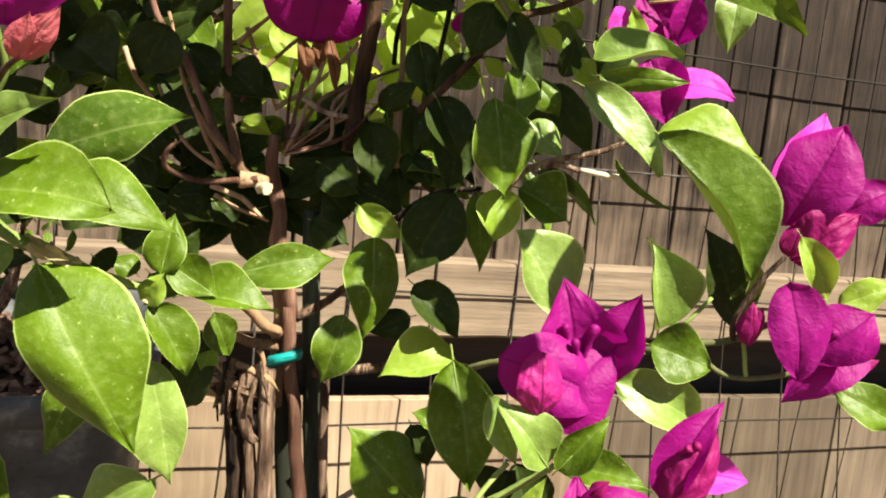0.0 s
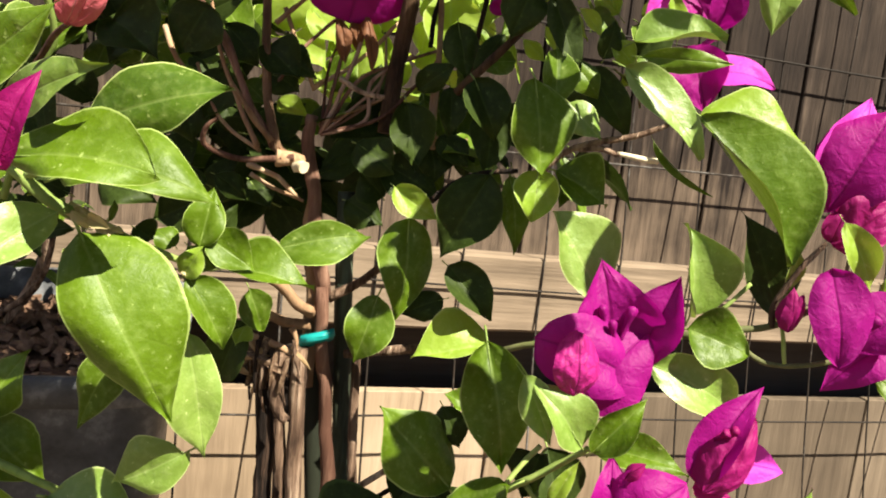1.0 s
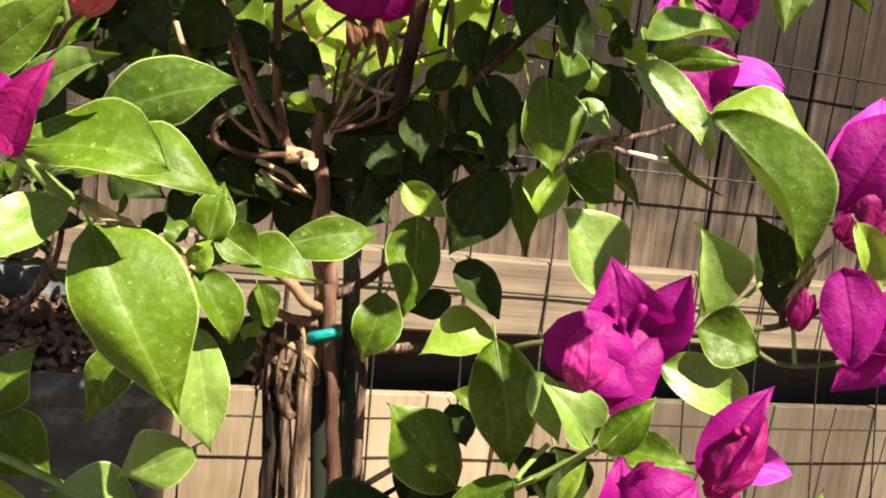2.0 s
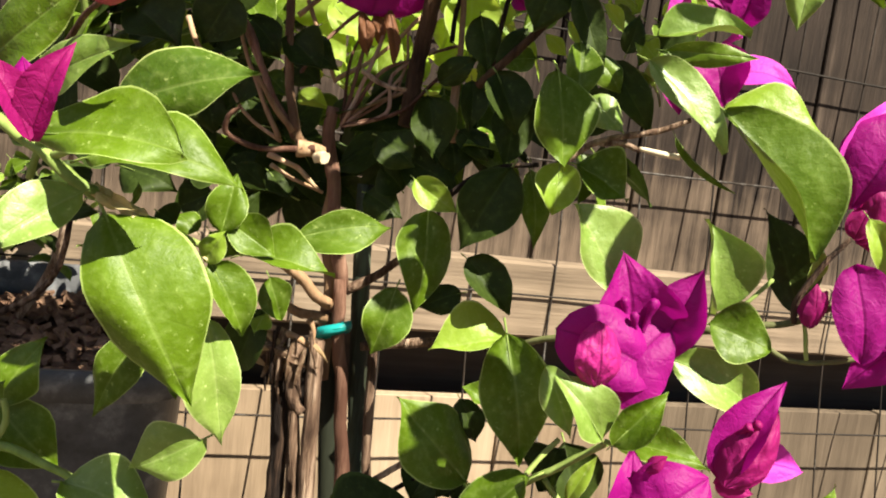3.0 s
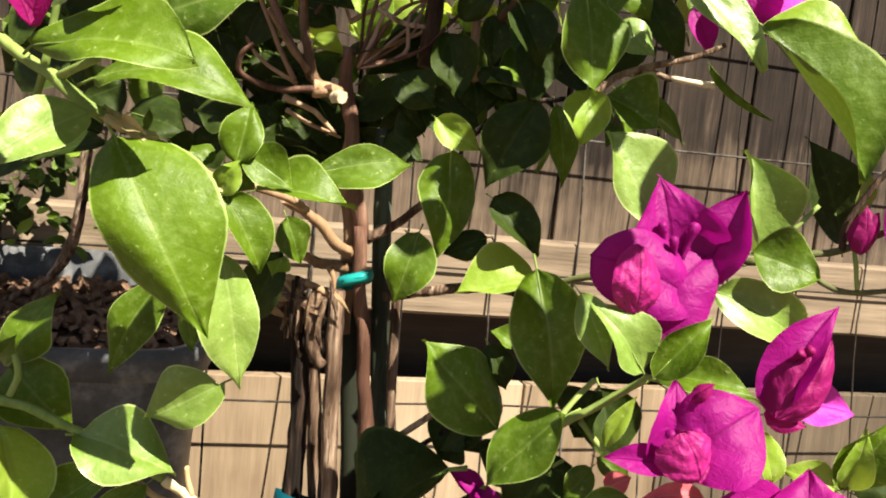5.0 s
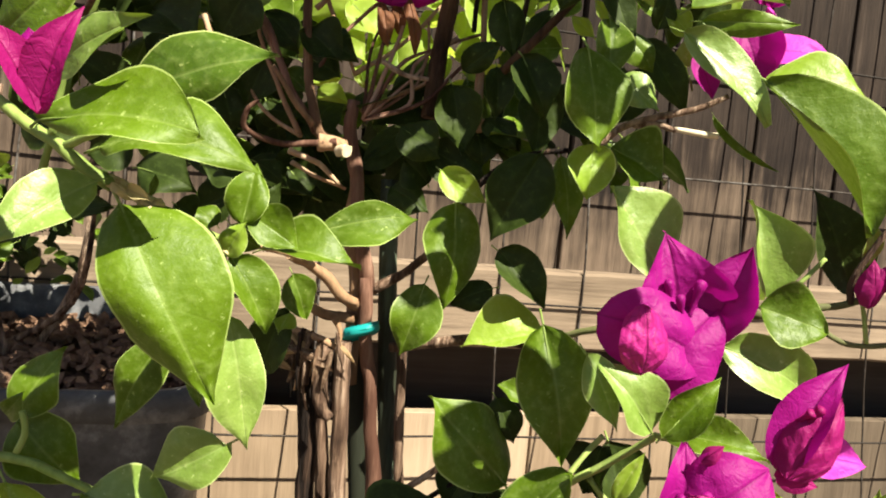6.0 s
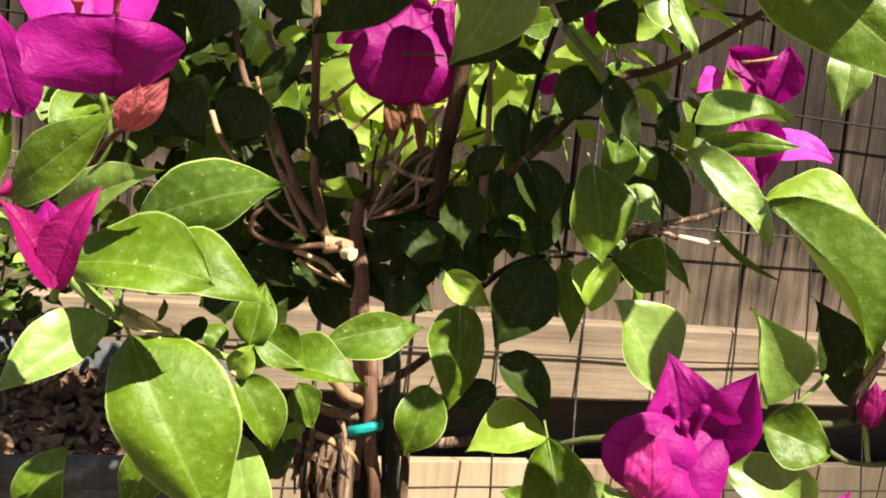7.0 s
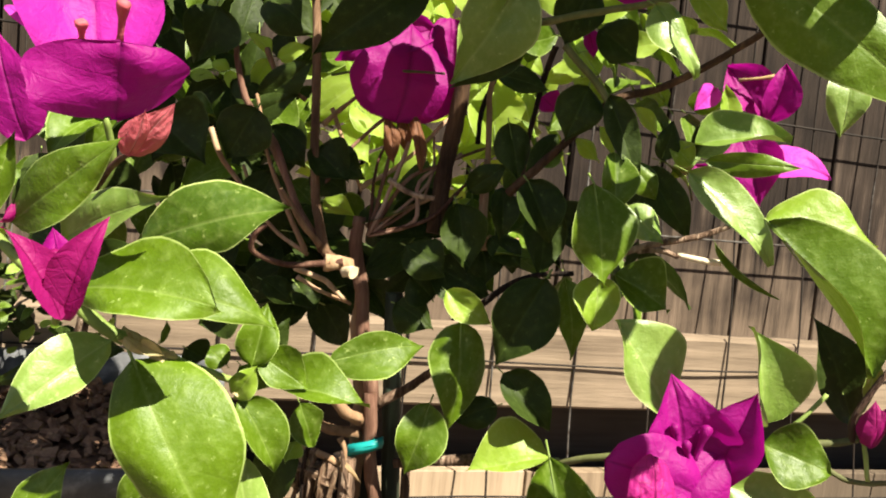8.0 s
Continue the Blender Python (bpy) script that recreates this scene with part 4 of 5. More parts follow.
leaf(plant, SHADED, -0.0059, 0.4400, 0.5355, -0.0234, 0.4400, 0.5121, 0.0395, turn=40)
leaf(plant, SHADED, 0.0198, 0.4500, 0.5213, 0.0055, 0.4500, 0.4977, 0.0404, turn=40)
leaf(plant, SHADED, 0.0588, 0.4180, 0.5726, 0.0687, 0.4100, 0.5326, 0.0360)
leaf(plant, SHADED, 0.0514, 0.4200, 0.5244, 0.0163, 0.4150, 0.4955, 0.0400, turn=30)
leaf(plant, SHADED, 0.0305, 0.4300, 0.5093, 0.0481, 0.4300, 0.4767, 0.0474, turn=40)
leaf(plant, SHADED, -0.0300, 0.4400, 0.4791, -0.0397, 0.4400, 0.4413, 0.0492, turn=40)
leaf(plant, SHADED, 0.0556, 0.4200, 0.5100, 0.0752, 0.4200, 0.4854, 0.0378, turn=40)
leaf(plant, SHADED, -0.0230, 0.4500, 0.5335, -0.0003, 0.4500, 0.5168, 0.0313, turn=40)
# upper leaves
leaf(plant, GREEN, -0.2057, 0.2950, 0.7359, -0.1562, 0.2760, 0.7711, 0.0230, fold=0.2)
leaf(plant, GREEN, -0.2174, 0.3000, 0.7383, -0.2075, 0.2980, 0.7702, 0.0113)
leaf(plant, PALE, -0.0213, 0.4150, 0.8752, -0.0532, 0.4220, 0.8198, 0.0416, turn=-14, fold=0.3)
leaf(plant, SHADED, -0.0206, 0.4300, 0.8557, -0.0524, 0.4280, 0.8180, 0.0246, turn=-25)
leaf(plant, SHADED, -0.0689, 0.4300, 0.8768, -0.1276, 0.4250, 0.8281, 0.0337)
leaf(plant, SHADED, 0.0156, 0.4400, 0.8836, 0.0059, 0.4400, 0.8475, 0.0281)
leaf(plant, PALE, 0.0435, 0.4000, 0.8635, 0.0674, 0.3970, 0.8305, 0.0250, turn=-15)
leaf(plant, YOUNG, 0.0689, 0.4400, 0.8842, 0.0904, 0.4380, 0.8624, 0.0163)
leaf(plant, GREEN, 0.0748, 0.3720, 0.8788, 0.1587, 0.3520, 0.8136, 0.0367, fold=0.3, turn=6, wave=0.12, lop=0.1, bend=-0.05)
leaf(plant, PALE, 0.1434, 0.4100, 0.8449, 0.1416, 0.4050, 0.8087, 0.0206)
leaf(plant, PALE, 0.0768, 0.4250, 0.8013, 0.1242, 0.4200, 0.8066, 0.0284, turn=-30, fold=0.35)
leaf(plant, GREEN, 0.0789, 0.4100, 0.7915, 0.1247, 0.4050, 0.7923, 0.0134, turn=20, lop=0.1)
leaf(plant, YOUNG, 0.1183, 0.5000, 0.8160, 0.1112, 0.5000, 0.8454, 0.0153)
leaf(plant, SHADED, 0.0642, 0.4400, 0.7918, 0.0679, 0.4380, 0.8134, 0.0141)
leaf(plant, SHADED, 0.0209, 0.4400, 0.8276, 0.0110, 0.4360, 0.7969, 0.0258)
leaf(plant, SHADED, 0.0311, 0.4320, 0.8227, 0.0507, 0.4280, 0.7771, 0.0165)
leaf(plant, GREEN, 0.0477, 0.4440, 0.7889, 0.0648, 0.4420, 0.7707, 0.0180)
leaf(plant, YOUNG, 0.0811, 0.4400, 0.7910, 0.0659, 0.4400, 0.8033, 0.0135)
leaf(plant, SHADED, 0.0241, 0.4500, 0.8609, 0.0478, 0.4500, 0.8444, 0.0250)
leaf(plant, SHADED, 0.0085, 0.4600, 0.8024, -0.0079, 0.4550, 0.7749, 0.0130)
leaf(plant, SHADED, -0.1651, 0.4600, 0.8008, -0.1794, 0.4550, 0.7695, 0.0330)
leaf(plant, SHADED, -0.2259, 0.4700, 0.7861, -0.1927, 0.4600, 0.7651, 0.0404)
leaf(plant, SHADED, -0.1969, 0.4700, 0.8591, -0.2060, 0.4650, 0.8242, 0.0335)
leaf(plant, SHADED, -0.1310, 0.4650, 0.7813, -0.1082, 0.4600, 0.7634, 0.0266)
twig(plant, "branch", TAN, 0.0017, 0.0010, (-0.1300, 0.4600, 0.7208), (-0.1435, 0.4650, 0.7430), (-0.1596, 0.4700, 0.7751), (-0.1705, 0.4750, 0.8111))
twig(plant, "branch", TAN, 0.0013, 0.0010, (-0.1285, 0.4600, 0.7192), (-0.1488, 0.4680, 0.7289), (-0.1638, 0.4750, 0.7429), (-0.1771, 0.4800, 0.7675))
twig(plant, "branch", TAN, 0.0014, 0.0011, (-0.0984, 0.4780, 0.7378), (-0.0836, 0.4800, 0.7465), (-0.0656, 0.4840, 0.7560), (-0.0511, 0.4880, 0.7680))
twig(plant, "branch", RED_BARK, 0.0011, 0.0008, (-0.0958, 0.4740, 0.7330), (-0.0962, 0.4820, 0.7720), (-0.0898, 0.4860, 0.7935))
twig(plant, "branch", RED_BARK, 0.0010, 0.0009, (-0.0958, 0.4740, 0.7330), (-0.0695, 0.4830, 0.7538), (-0.0627, 0.4860, 0.7703))
twig(plant, "branch", TAN, 0.0012, 0.0010, (-0.0290, 0.4780, 0.7375), (-0.0308, 0.4800, 0.7644), (-0.0307, 0.4830, 0.7852))
twig(plant, "branch", TAN, 0.0012, 0.0009, (-0.0319, 0.4780, 0.7390), (-0.0197, 0.4780, 0.7391), (-0.0056, 0.4780, 0.7391))
twig(plant, "branch", TAN, 0.0014, 0.0010, (-0.1361, 0.4700, 0.7042), (-0.1218, 0.4700, 0.6976), (-0.1023, 0.4700, 0.6911))
twig(plant, "branch", RED_BARK, 0.0014, 0.0011, (-0.1299, 0.4750, 0.7547), (-0.1185, 0.4800, 0.7731), (-0.1102, 0.4850, 0.7880), (-0.0915, 0.4900, 0.8075))
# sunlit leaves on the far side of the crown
leaf(plant, SUNLIT_YOUNG, -0.0251, 0.5600, 0.7978, -0.0296, 0.5550, 0.8473, 0.0443, fold=0.1, arch=0.02)
leaf(plant, SUNLIT_YOUNG, -0.0414, 0.5750, 0.8452, -0.0349, 0.5700, 0.8149, 0.0260, turn=20)
leaf(plant, SUNLIT_YOUNG, -0.0433, 0.5600, 0.8183, -0.0455, 0.5550, 0.7948, 0.0189, turn=15)
leaf(plant, SUNLIT_YOUNG, -0.1569, 0.5700, 0.8075, -0.1198, 0.5650, 0.8406, 0.0354, turn=-15)
leaf(plant, SUNLIT_YOUNG, -0.1273, 0.5650, 0.8199, -0.1006, 0.5600, 0.7946, 0.0298)
leaf(plant, SUNLIT_YOUNG, -0.1416, 0.5600, 0.7979, -0.1105, 0.5550, 0.7782, 0.0265, turn=-20)
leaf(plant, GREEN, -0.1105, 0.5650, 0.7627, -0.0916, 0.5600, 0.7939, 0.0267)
leaf(plant, SUNLIT_YOUNG, -0.0956, 0.5750, 0.7663, -0.0760, 0.5700, 0.8049, 0.0288)
leaf(plant, SUNLIT_YOUNG, -0.1208, 0.5700, 0.7761, -0.0979, 0.5650, 0.7598, 0.0204)
leaf(plant, SUNLIT_YOUNG, -0.1303, 0.5000, 0.7502, -0.1091, 0.4950, 0.7438, 0.0158)
leaf(plant, SUNLIT_YOUNG, -0.1844, 0.4950, 0.8500, -0.1672, 0.4900, 0.8374, 0.0135, turn=-20)
leaf(plant, SUNLIT_YOUNG, -0.1648, 0.4950, 0.8357, -0.1457, 0.4900, 0.8441, 0.0127, turn=-20)
leaf(plant, SUNLIT_YOUNG, -0.1705, 0.4950, 0.8345, -0.1788, 0.4900, 0.8133, 0.0127)
leaf(plant, SUNLIT_YOUNG, -0.2192, 0.4950, 0.8216, -0.2016, 0.4900, 0.8196, 0.0106, turn=-20)
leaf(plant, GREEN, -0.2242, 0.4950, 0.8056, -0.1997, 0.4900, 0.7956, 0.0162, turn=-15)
leaf(plant, SUNLIT_YOUNG, -0.1965, 0.4950, 0.8251, -0.1822, 0.4900, 0.8109, 0.0098, turn=20)
leaf(plant, SUNLIT_YOUNG, -0.2053, 0.4950, 0.8306, -0.1934, 0.4900, 0.8253, 0.0092)
leaf(plant, SUNLIT_YOUNG, -0.0212, 0.6000, 0.8739, 0.0071, 0.5950, 0.8574, 0.0188, turn=-15)
leaf(plant, SUNLIT_YOUNG, 0.0374, 0.5900, 0.8670, 0.0058, 0.5850, 0.8492, 0.0195, turn=20)
leaf(plant, SUNLIT_YOUNG, 0.0287, 0.5300, 0.8832, 0.0544, 0.5250, 0.8944, 0.0190, turn=-15)
leaf(plant, SUNLIT_YOUNG, 0.0472, 0.5300, 0.8636, 0.0794, 0.5250, 0.8728, 0.0172, turn=-20)
leaf(plant, SUNLIT_YOUNG, 0.0539, 0.5400, 0.8787, 0.0731, 0.5350, 0.8653, 0.0150)
leaf(plant, SUNLIT_YOUNG, 0.0499, 0.4600, 0.8215, 0.0656, 0.4550, 0.8028, 0.0116, turn=-20)
leaf(plant, SUNLIT_YOUNG, 0.0314, 0.4550, 0.8084, 0.0403, 0.4500, 0.7899, 0.0095, turn=-30)
leaf(plant, SUNLIT_YOUNG, 0.0211, 0.4700, 0.8021, 0.0350, 0.4650, 0.7894, 0.0126, turn=-20)
leaf(plant, SUNLIT_YOUNG, -0.0577, 0.5400, 0.7618, -0.0312, 0.5350, 0.7498, 0.0169)
leaf(plant, SUNLIT_YOUNG, -0.0857, 0.5700, 0.8404, -0.0585, 0.5650, 0.8162, 0.0283)
leaf(plant, GREEN, -0.1504, 0.4950, 0.7598, -0.1335, 0.4900, 0.7465, 0.0178)
# leaves inside the crown, most with shade put into their colour
leaf(plant, SHADED, -0.1710, 0.4850, 0.8065, -0.1384, 0.4800, 0.8354, 0.0214)
leaf(plant, SHADED, -0.1737, 0.4900, 0.8727, -0.1395, 0.4850, 0.8506, 0.0319)
leaf(plant, SHADED, -0.1794, 0.4850, 0.7960, -0.1462, 0.4800, 0.8130, 0.0173)
leaf(plant, SHADED, -0.1627, 0.4850, 0.7927, -0.1391, 0.4800, 0.7710, 0.0257)
leaf(plant, SHADED, -0.0192, 0.4650, 0.8065, -0.0111, 0.4600, 0.7740, 0.0220, turn=10)
leaf(plant, SHADED, -0.0388, 0.4650, 0.7653, -0.0175, 0.4600, 0.7828, 0.0164)
leaf(plant, SHADED, -0.0060, 0.4500, 0.7743, 0.0108, 0.4450, 0.7419, 0.0290, fold=0.3)
leaf(plant, SHADED, -0.0293, 0.4600, 0.8328, 0.0018, 0.4550, 0.8253, 0.0161)
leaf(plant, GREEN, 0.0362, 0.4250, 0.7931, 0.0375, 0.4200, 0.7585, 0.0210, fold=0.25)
leaf(plant, SHADED, -0.0449, 0.4700, 0.7575, -0.0355, 0.4650, 0.7163, 0.0280)
leaf(plant, SHADED, -0.0723, 0.4650, 0.7302, -0.0470, 0.4600, 0.7149, 0.0270)
leaf(plant, SHADED, -0.0558, 0.4750, 0.7195, -0.0192, 0.4700, 0.7033, 0.0300, turn=15)
leaf(plant, SHADED, -0.0237, 0.4700, 0.7396, -0.0038, 0.4650, 0.7236, 0.0210)
leaf(plant, SHADED, -0.0541, 0.4750, 0.6986, -0.0692, 0.4700, 0.7127, 0.0260)
leaf(plant, SUNLIT_YOUNG, -0.0444, 0.5000, 0.7589, -0.0285, 0.4950, 0.7505, 0.0130, turn=-20)
leaf(plant, SUNLIT_YOUNG, -0.0394, 0.5100, 0.7683, -0.0290, 0.5050, 0.7756, 0.0120)
leaf(plant, SHADED, -0.2365, 0.4900, 0.8605, -0.2508, 0.4850, 0.8408, 0.0246)
leaf(plant, SHADED, -0.2007, 0.5000, 0.8198, -0.2232, 0.4950, 0.8028, 0.0180)
leaf(plant, SHADED, -0.1900, 0.4900, 0.8193, -0.1696, 0.4850, 0.8066, 0.0196)
leaf(plant, SHADED, 0.0859, 0.4550, 0.7968, 0.1030, 0.4500, 0.8231, 0.0208)
leaf(plant, SHADED, -0.2896, 0.4500, 0.7162, -0.2525, 0.4450, 0.7061, 0.0340, turn=10)
leaf(plant, SHADED, -0.2298, 0.4600, 0.7092, -0.2542, 0.4550, 0.6968, 0.0300, turn=-10)
leaf(plant, SHADED, -0.2232, 0.4550, 0.6930, -0.1869, 0.4500, 0.6848, 0.0340)
leaf(plant, SHADED, -0.1592, 0.4600, 0.6957, -0.1862, 0.4550, 0.6980, 0.0300, turn=15)
leaf(plant, SHADED, -0.1685, 0.4650, 0.6832, -0.1900, 0.4600, 0.6712, 0.0280)
leaf(plant, SHADED, -0.2473, 0.4700, 0.6794, -0.2697, 0.4650, 0.6868, 0.0260, turn=20)
# thin twigs of the crown
twig(plant, "branch", DARK_STALK, 0.0008, 0.0007, (-0.1266, 0.4740, 0.8254), (-0.1066, 0.4740, 0.8306), (-0.0829, 0.4740, 0.8320), (-0.0593, 0.4740, 0.8328))
twig(plant, "branch", TAN, 0.0017, 0.0010, (-0.1305, 0.4800, 0.7966), (-0.1186, 0.4850, 0.8096), (-0.1083, 0.4900, 0.8215))
twig(plant, "branch", TAN, 0.0016, 0.0010, (-0.1275, 0.4900, 0.8076), (-0.1177, 0.4850, 0.7872), (-0.1037, 0.4800, 0.7590))
twig(plant, "branch", RED_BARK, 0.0014, 0.0011, (-0.0958, 0.4740, 0.7330), (-0.0810, 0.4800, 0.7767), (-0.0759, 0.4900, 0.8072))
twig(plant, "branch", TAN, 0.0016, 0.0011, (-0.1053, 0.4850, 0.7606), (-0.0813, 0.4900, 0.7788), (-0.0549, 0.5000, 0.8101))
twig(plant, "branch", OLD_BARK, 0.0017, 0.0013, (-0.0865, 0.4700, 0.7674), (-0.0720, 0.4680, 0.7604), (-0.0583, 0.4660, 0.7591))
twig(plant, "branch", TAN, 0.0018, 0.0014, (-0.1710, 0.4900, 0.8402), (-0.1607, 0.4870, 0.8215), (-0.1431, 0.4840, 0.8107))
twig(plant, "branch", TAN, 0.0018, 0.0014, (-0.2002, 0.4850, 0.7881), (-0.1898, 0.4800, 0.7696), (-0.1726, 0.4750, 0.7521))
twig(plant, "branch", OLD_BARK, 0.0017, 0.0015, (-0.0298, 0.5200, 0.8382), (-0.0361, 0.5150, 0.8170), (-0.0364, 0.5100, 0.7959))
twig(plant, "branch", RED_BARK, 0.0014, 0.0011, (-0.0958, 0.4740, 0.7330), (-0.0610, 0.4750, 0.7461), (-0.0397, 0.4800, 0.7705))
twig(plant, "branch", RED_BARK, 0.0011, 0.0008, (-0.0958, 0.4740, 0.7330), (-0.0639, 0.4850, 0.7681), (-0.0636, 0.4900, 0.7962))
twig(plant, "branch", OLD_BARK, 0.0019, 0.0013, (0.0026, 0.4600, 0.8516), (-0.0027, 0.4650, 0.8295), (-0.0071, 0.4700, 0.7968), (-0.0079, 0.4700, 0.7734))
twig(plant, "branch", RED_BARK, 0.0020, 0.0017, (-0.1657, 0.4750, 0.7956), (-0.1517, 0.4700, 0.7694), (-0.1322, 0.4650, 0.7375))
# flower beside the tie
flower = part("flower", bpy.data.meshes.new("flower_core"), MAGENTA, plant, "open magenta flower with crinkled papery bracts")
bract(flower, MAGENTA, 0.0777, 0.3840, 0.6366, 0.0683, 0.3790, 0.6874, 0.0440, curl=0.15, fold=0.22, wave=0.12, pleat=0.012)
bract(flower, MAGENTA, 0.0906, 0.3840, 0.6347, 0.1051, 0.3720, 0.6852, 0.0290, turn=-8, curl=0.15, fold=0.35, wave=0.12, pleat=0.008, widest=0.5)
bract(flower, MAGENTA, 0.0934, 0.3740, 0.6285, 0.0366, 0.3640, 0.6483, 0.0396, turn=-10, curl=-0.3, arch=0.28, point=-1.2, widest=0.55)
bract(flower, MAGENTA, 0.0637, 0.3680, 0.6160, 0.0932, 0.3720, 0.6555, 0.0390, curl=-0.1, point=-0.8, arch=0.15)
bract(flower, ROSY, 0.0576, 0.3520, 0.6240, 0.0556, 0.3520, 0.6566, 0.0243, arch=0.34, curl=-0.6, wave=0.1, point=-0.4, widest=0.5, pleat=0.022, fold=0.0)
floret(flower, MAGENTA, 0.0732, 0.3760, 0.6475, 0.0692, 0.3720, 0.6667, 0.0018)
floret(flower, MAGENTA, 0.0785, 0.3740, 0.6431, 0.0736, 0.3660, 0.6606, 0.0018)
floret(flower, MAGENTA, 0.0800, 0.3740, 0.6459, 0.0839, 0.3700, 0.6679, 0.0021)
# closed flower low beside it
flower = part("flower", bpy.data.meshes.new("flower_core"), MAGENTA, plant, "half-closed magenta flower")
bract(flower, MAGENTA, 0.1229, 0.3560, 0.5871, 0.1470, 0.3580, 0.6391, 0.0221, turn=-15, curl=0.35, fold=0.35, wave=0.1)
bract(flower, CRIMSON, 0.1237, 0.3480, 0.5866, 0.1450, 0.3520, 0.6246, 0.0238, turn=5, curl=-0.5, arch=0.18, point=0.0, fold=0.05, pleat=0.02)
bract(flower, CRIMSON, 0.1199, 0.3520, 0.5866, 0.1400, 0.3520, 0.5838, 0.0115, curl=-0.4)
bract(flower, PINK, 0.1617, 0.4200, 0.5759, 0.1951, 0.4200, 0.5733, 0.0225, turn=10, point=0.9, fold=0.1, widest=0.3)
floret(flower, CRIMSON, 0.1273, 0.3520, 0.6119, 0.1303, 0.3460, 0.6185, 0.0018)
floret(flower, CRIMSON, 0.1290, 0.3520, 0.6094, 0.1342, 0.3460, 0.6208, 0.0018)
# the two low open flowers
flower = part("flower", bpy.data.meshes.new("flower_core"), MAGENTA, plant, "wide open magenta flower")
bract(flower, MAGENTA, 0.0741, 0.3380, 0.5617, 0.1117, 0.3350, 0.5943, 0.0426, curl=0.1, point=0.3, widest=0.6, fold=0.12, turn=12, wave=0.14, pleat=0.008)
bract(flower, MAGENTA, 0.0782, 0.3420, 0.5569, 0.0793, 0.3460, 0.5995, 0.0290, curl=0.25, fold=0.3, wave=0.1, pleat=0.008)
bract(flower, MAGENTA, 0.0779, 0.3340, 0.5644, 0.0474, 0.3300, 0.5665, 0.0136, curl=0.2, fold=0.35)
bract(flower, ROSY, 0.0873, 0.3260, 0.5624, 0.0773, 0.3230, 0.5846, 0.0250, arch=0.3, curl=-0.5, wave=0.1, point=-0.4, widest=0.5, pleat=0.022, fold=0.0)
floret(flower, MAGENTA, 0.0822, 0.3350, 0.5739, 0.0726, 0.3260, 0.5820, 0.0020)
floret(flower, MAGENTA, 0.0837, 0.3350, 0.5728, 0.0847, 0.3260, 0.5844, 0.0022)
flower = part("flower", bpy.data.meshes.new("flower_core"), MAGENTA, plant, "wide open magenta flower")
bract(flower, MAGENTA, 0.1341, 0.3300, 0.5380, 0.1368, 0.3350, 0.5701, 0.0377, curl=0.2)
bract(flower, MAGENTA, 0.1295, 0.3280, 0.5462, 0.0938, 0.3250, 0.5545, 0.0272, curl=0.2)
bract(flower, MAGENTA, 0.1347, 0.3280, 0.5443, 0.1667, 0.3250, 0.5502, 0.0371, curl=0.1)
bract(flower, MAGENTA, 0.1277, 0.3260, 0.5522, 0.1282, 0.3180, 0.5171, 0.0368, pleat=0.02)
floret(flower, MAGENTA, 0.1295, 0.3280, 0.5462, 0.1174, 0.3180, 0.5523, 0.0022)
floret(flower, MAGENTA, 0.1319, 0.3280, 0.5466, 0.1275, 0.3200, 0.5584, 0.0022)
floret(flower, MAGENTA, 0.1376, 0.3280, 0.5421, 0.1363, 0.3180, 0.5539, 0.0019)
flower = part("flower", bpy.data.meshes.new("flower_core"), PINK, plant, "pale underside of a drooping flower")
bract(flower, CRIMSON, 0.0831, 0.3370, 0.5937, 0.0909, 0.3340, 0.6030, 0.0075, curl=-0.6)
bract(flower, SALMON, 0.1022, 0.3600, 0.5424, 0.0707, 0.3550, 0.5390, 0.0100, turn=15)
bract(flower, SALMON, 0.0889, 0.3600, 0.5382, 0.0725, 0.3550, 0.5317, 0.0110)
bract(flower, SALMON, 0.0592, 0.3720, 0.5355, 0.0709, 0.3720, 0.5430, 0.0124)
# small far flowers low in the shade
flower = part("flower", bpy.data.meshes.new("flower_core"), MAGENTA, plant, "small magenta flower low in the shade")
bract(flower, MAGENTA, 0.0032, 0.4250, 0.5025, -0.0178, 0.4200, 0.5154, 0.0143)
bract(flower, MAGENTA, 0.0003, 0.4250, 0.5073, 0.0061, 0.4200, 0.4810, 0.0202)
bract(flower, MAGENTA, -0.0134, 0.4300, 0.4876, 0.0023, 0.4300, 0.4686, 0.0180)
# the flowers at the end of the shoot
flower = part("flower", bpy.data.meshes.new("flower_core"), MAGENTA, plant, "magenta flower on a bowed stalk")
bract(flower, MAGENTA, 0.1941, 0.3830, 0.6462, 0.1836, 0.3880, 0.6961, 0.0314, curl=-0.1, point=-1.3, widest=0.56)
bract(flower, MAGENTA, 0.2014, 0.3900, 0.6545, 0.2305, 0.3870, 0.6836, 0.0329, curl=0.2, widest=0.55)
bract(flower, MAGENTA, 0.2337, 0.3950, 0.6655, 0.1918, 0.3920, 0.6319, 0.0289, turn=10, curl=-0.2)
floret(flower, MAGENTA, 0.2025, 0.3880, 0.6598, 0.2095, 0.3820, 0.6741, 0.0023)
bract(flower, CRIMSON, 0.2242, 0.3920, 0.6500, 0.2390, 0.3900, 0.6588, 0.0077)
bud = part("bud", bpy.data.meshes.new("bud_core"), CRIMSON, plant, "dark red unopened bud")
bract(bud, CRIMSON, 0.1691, 0.3900, 0.6600, 0.1677, 0.3880, 0.6836, 0.0129, curl=-0.8, arch=0.2)
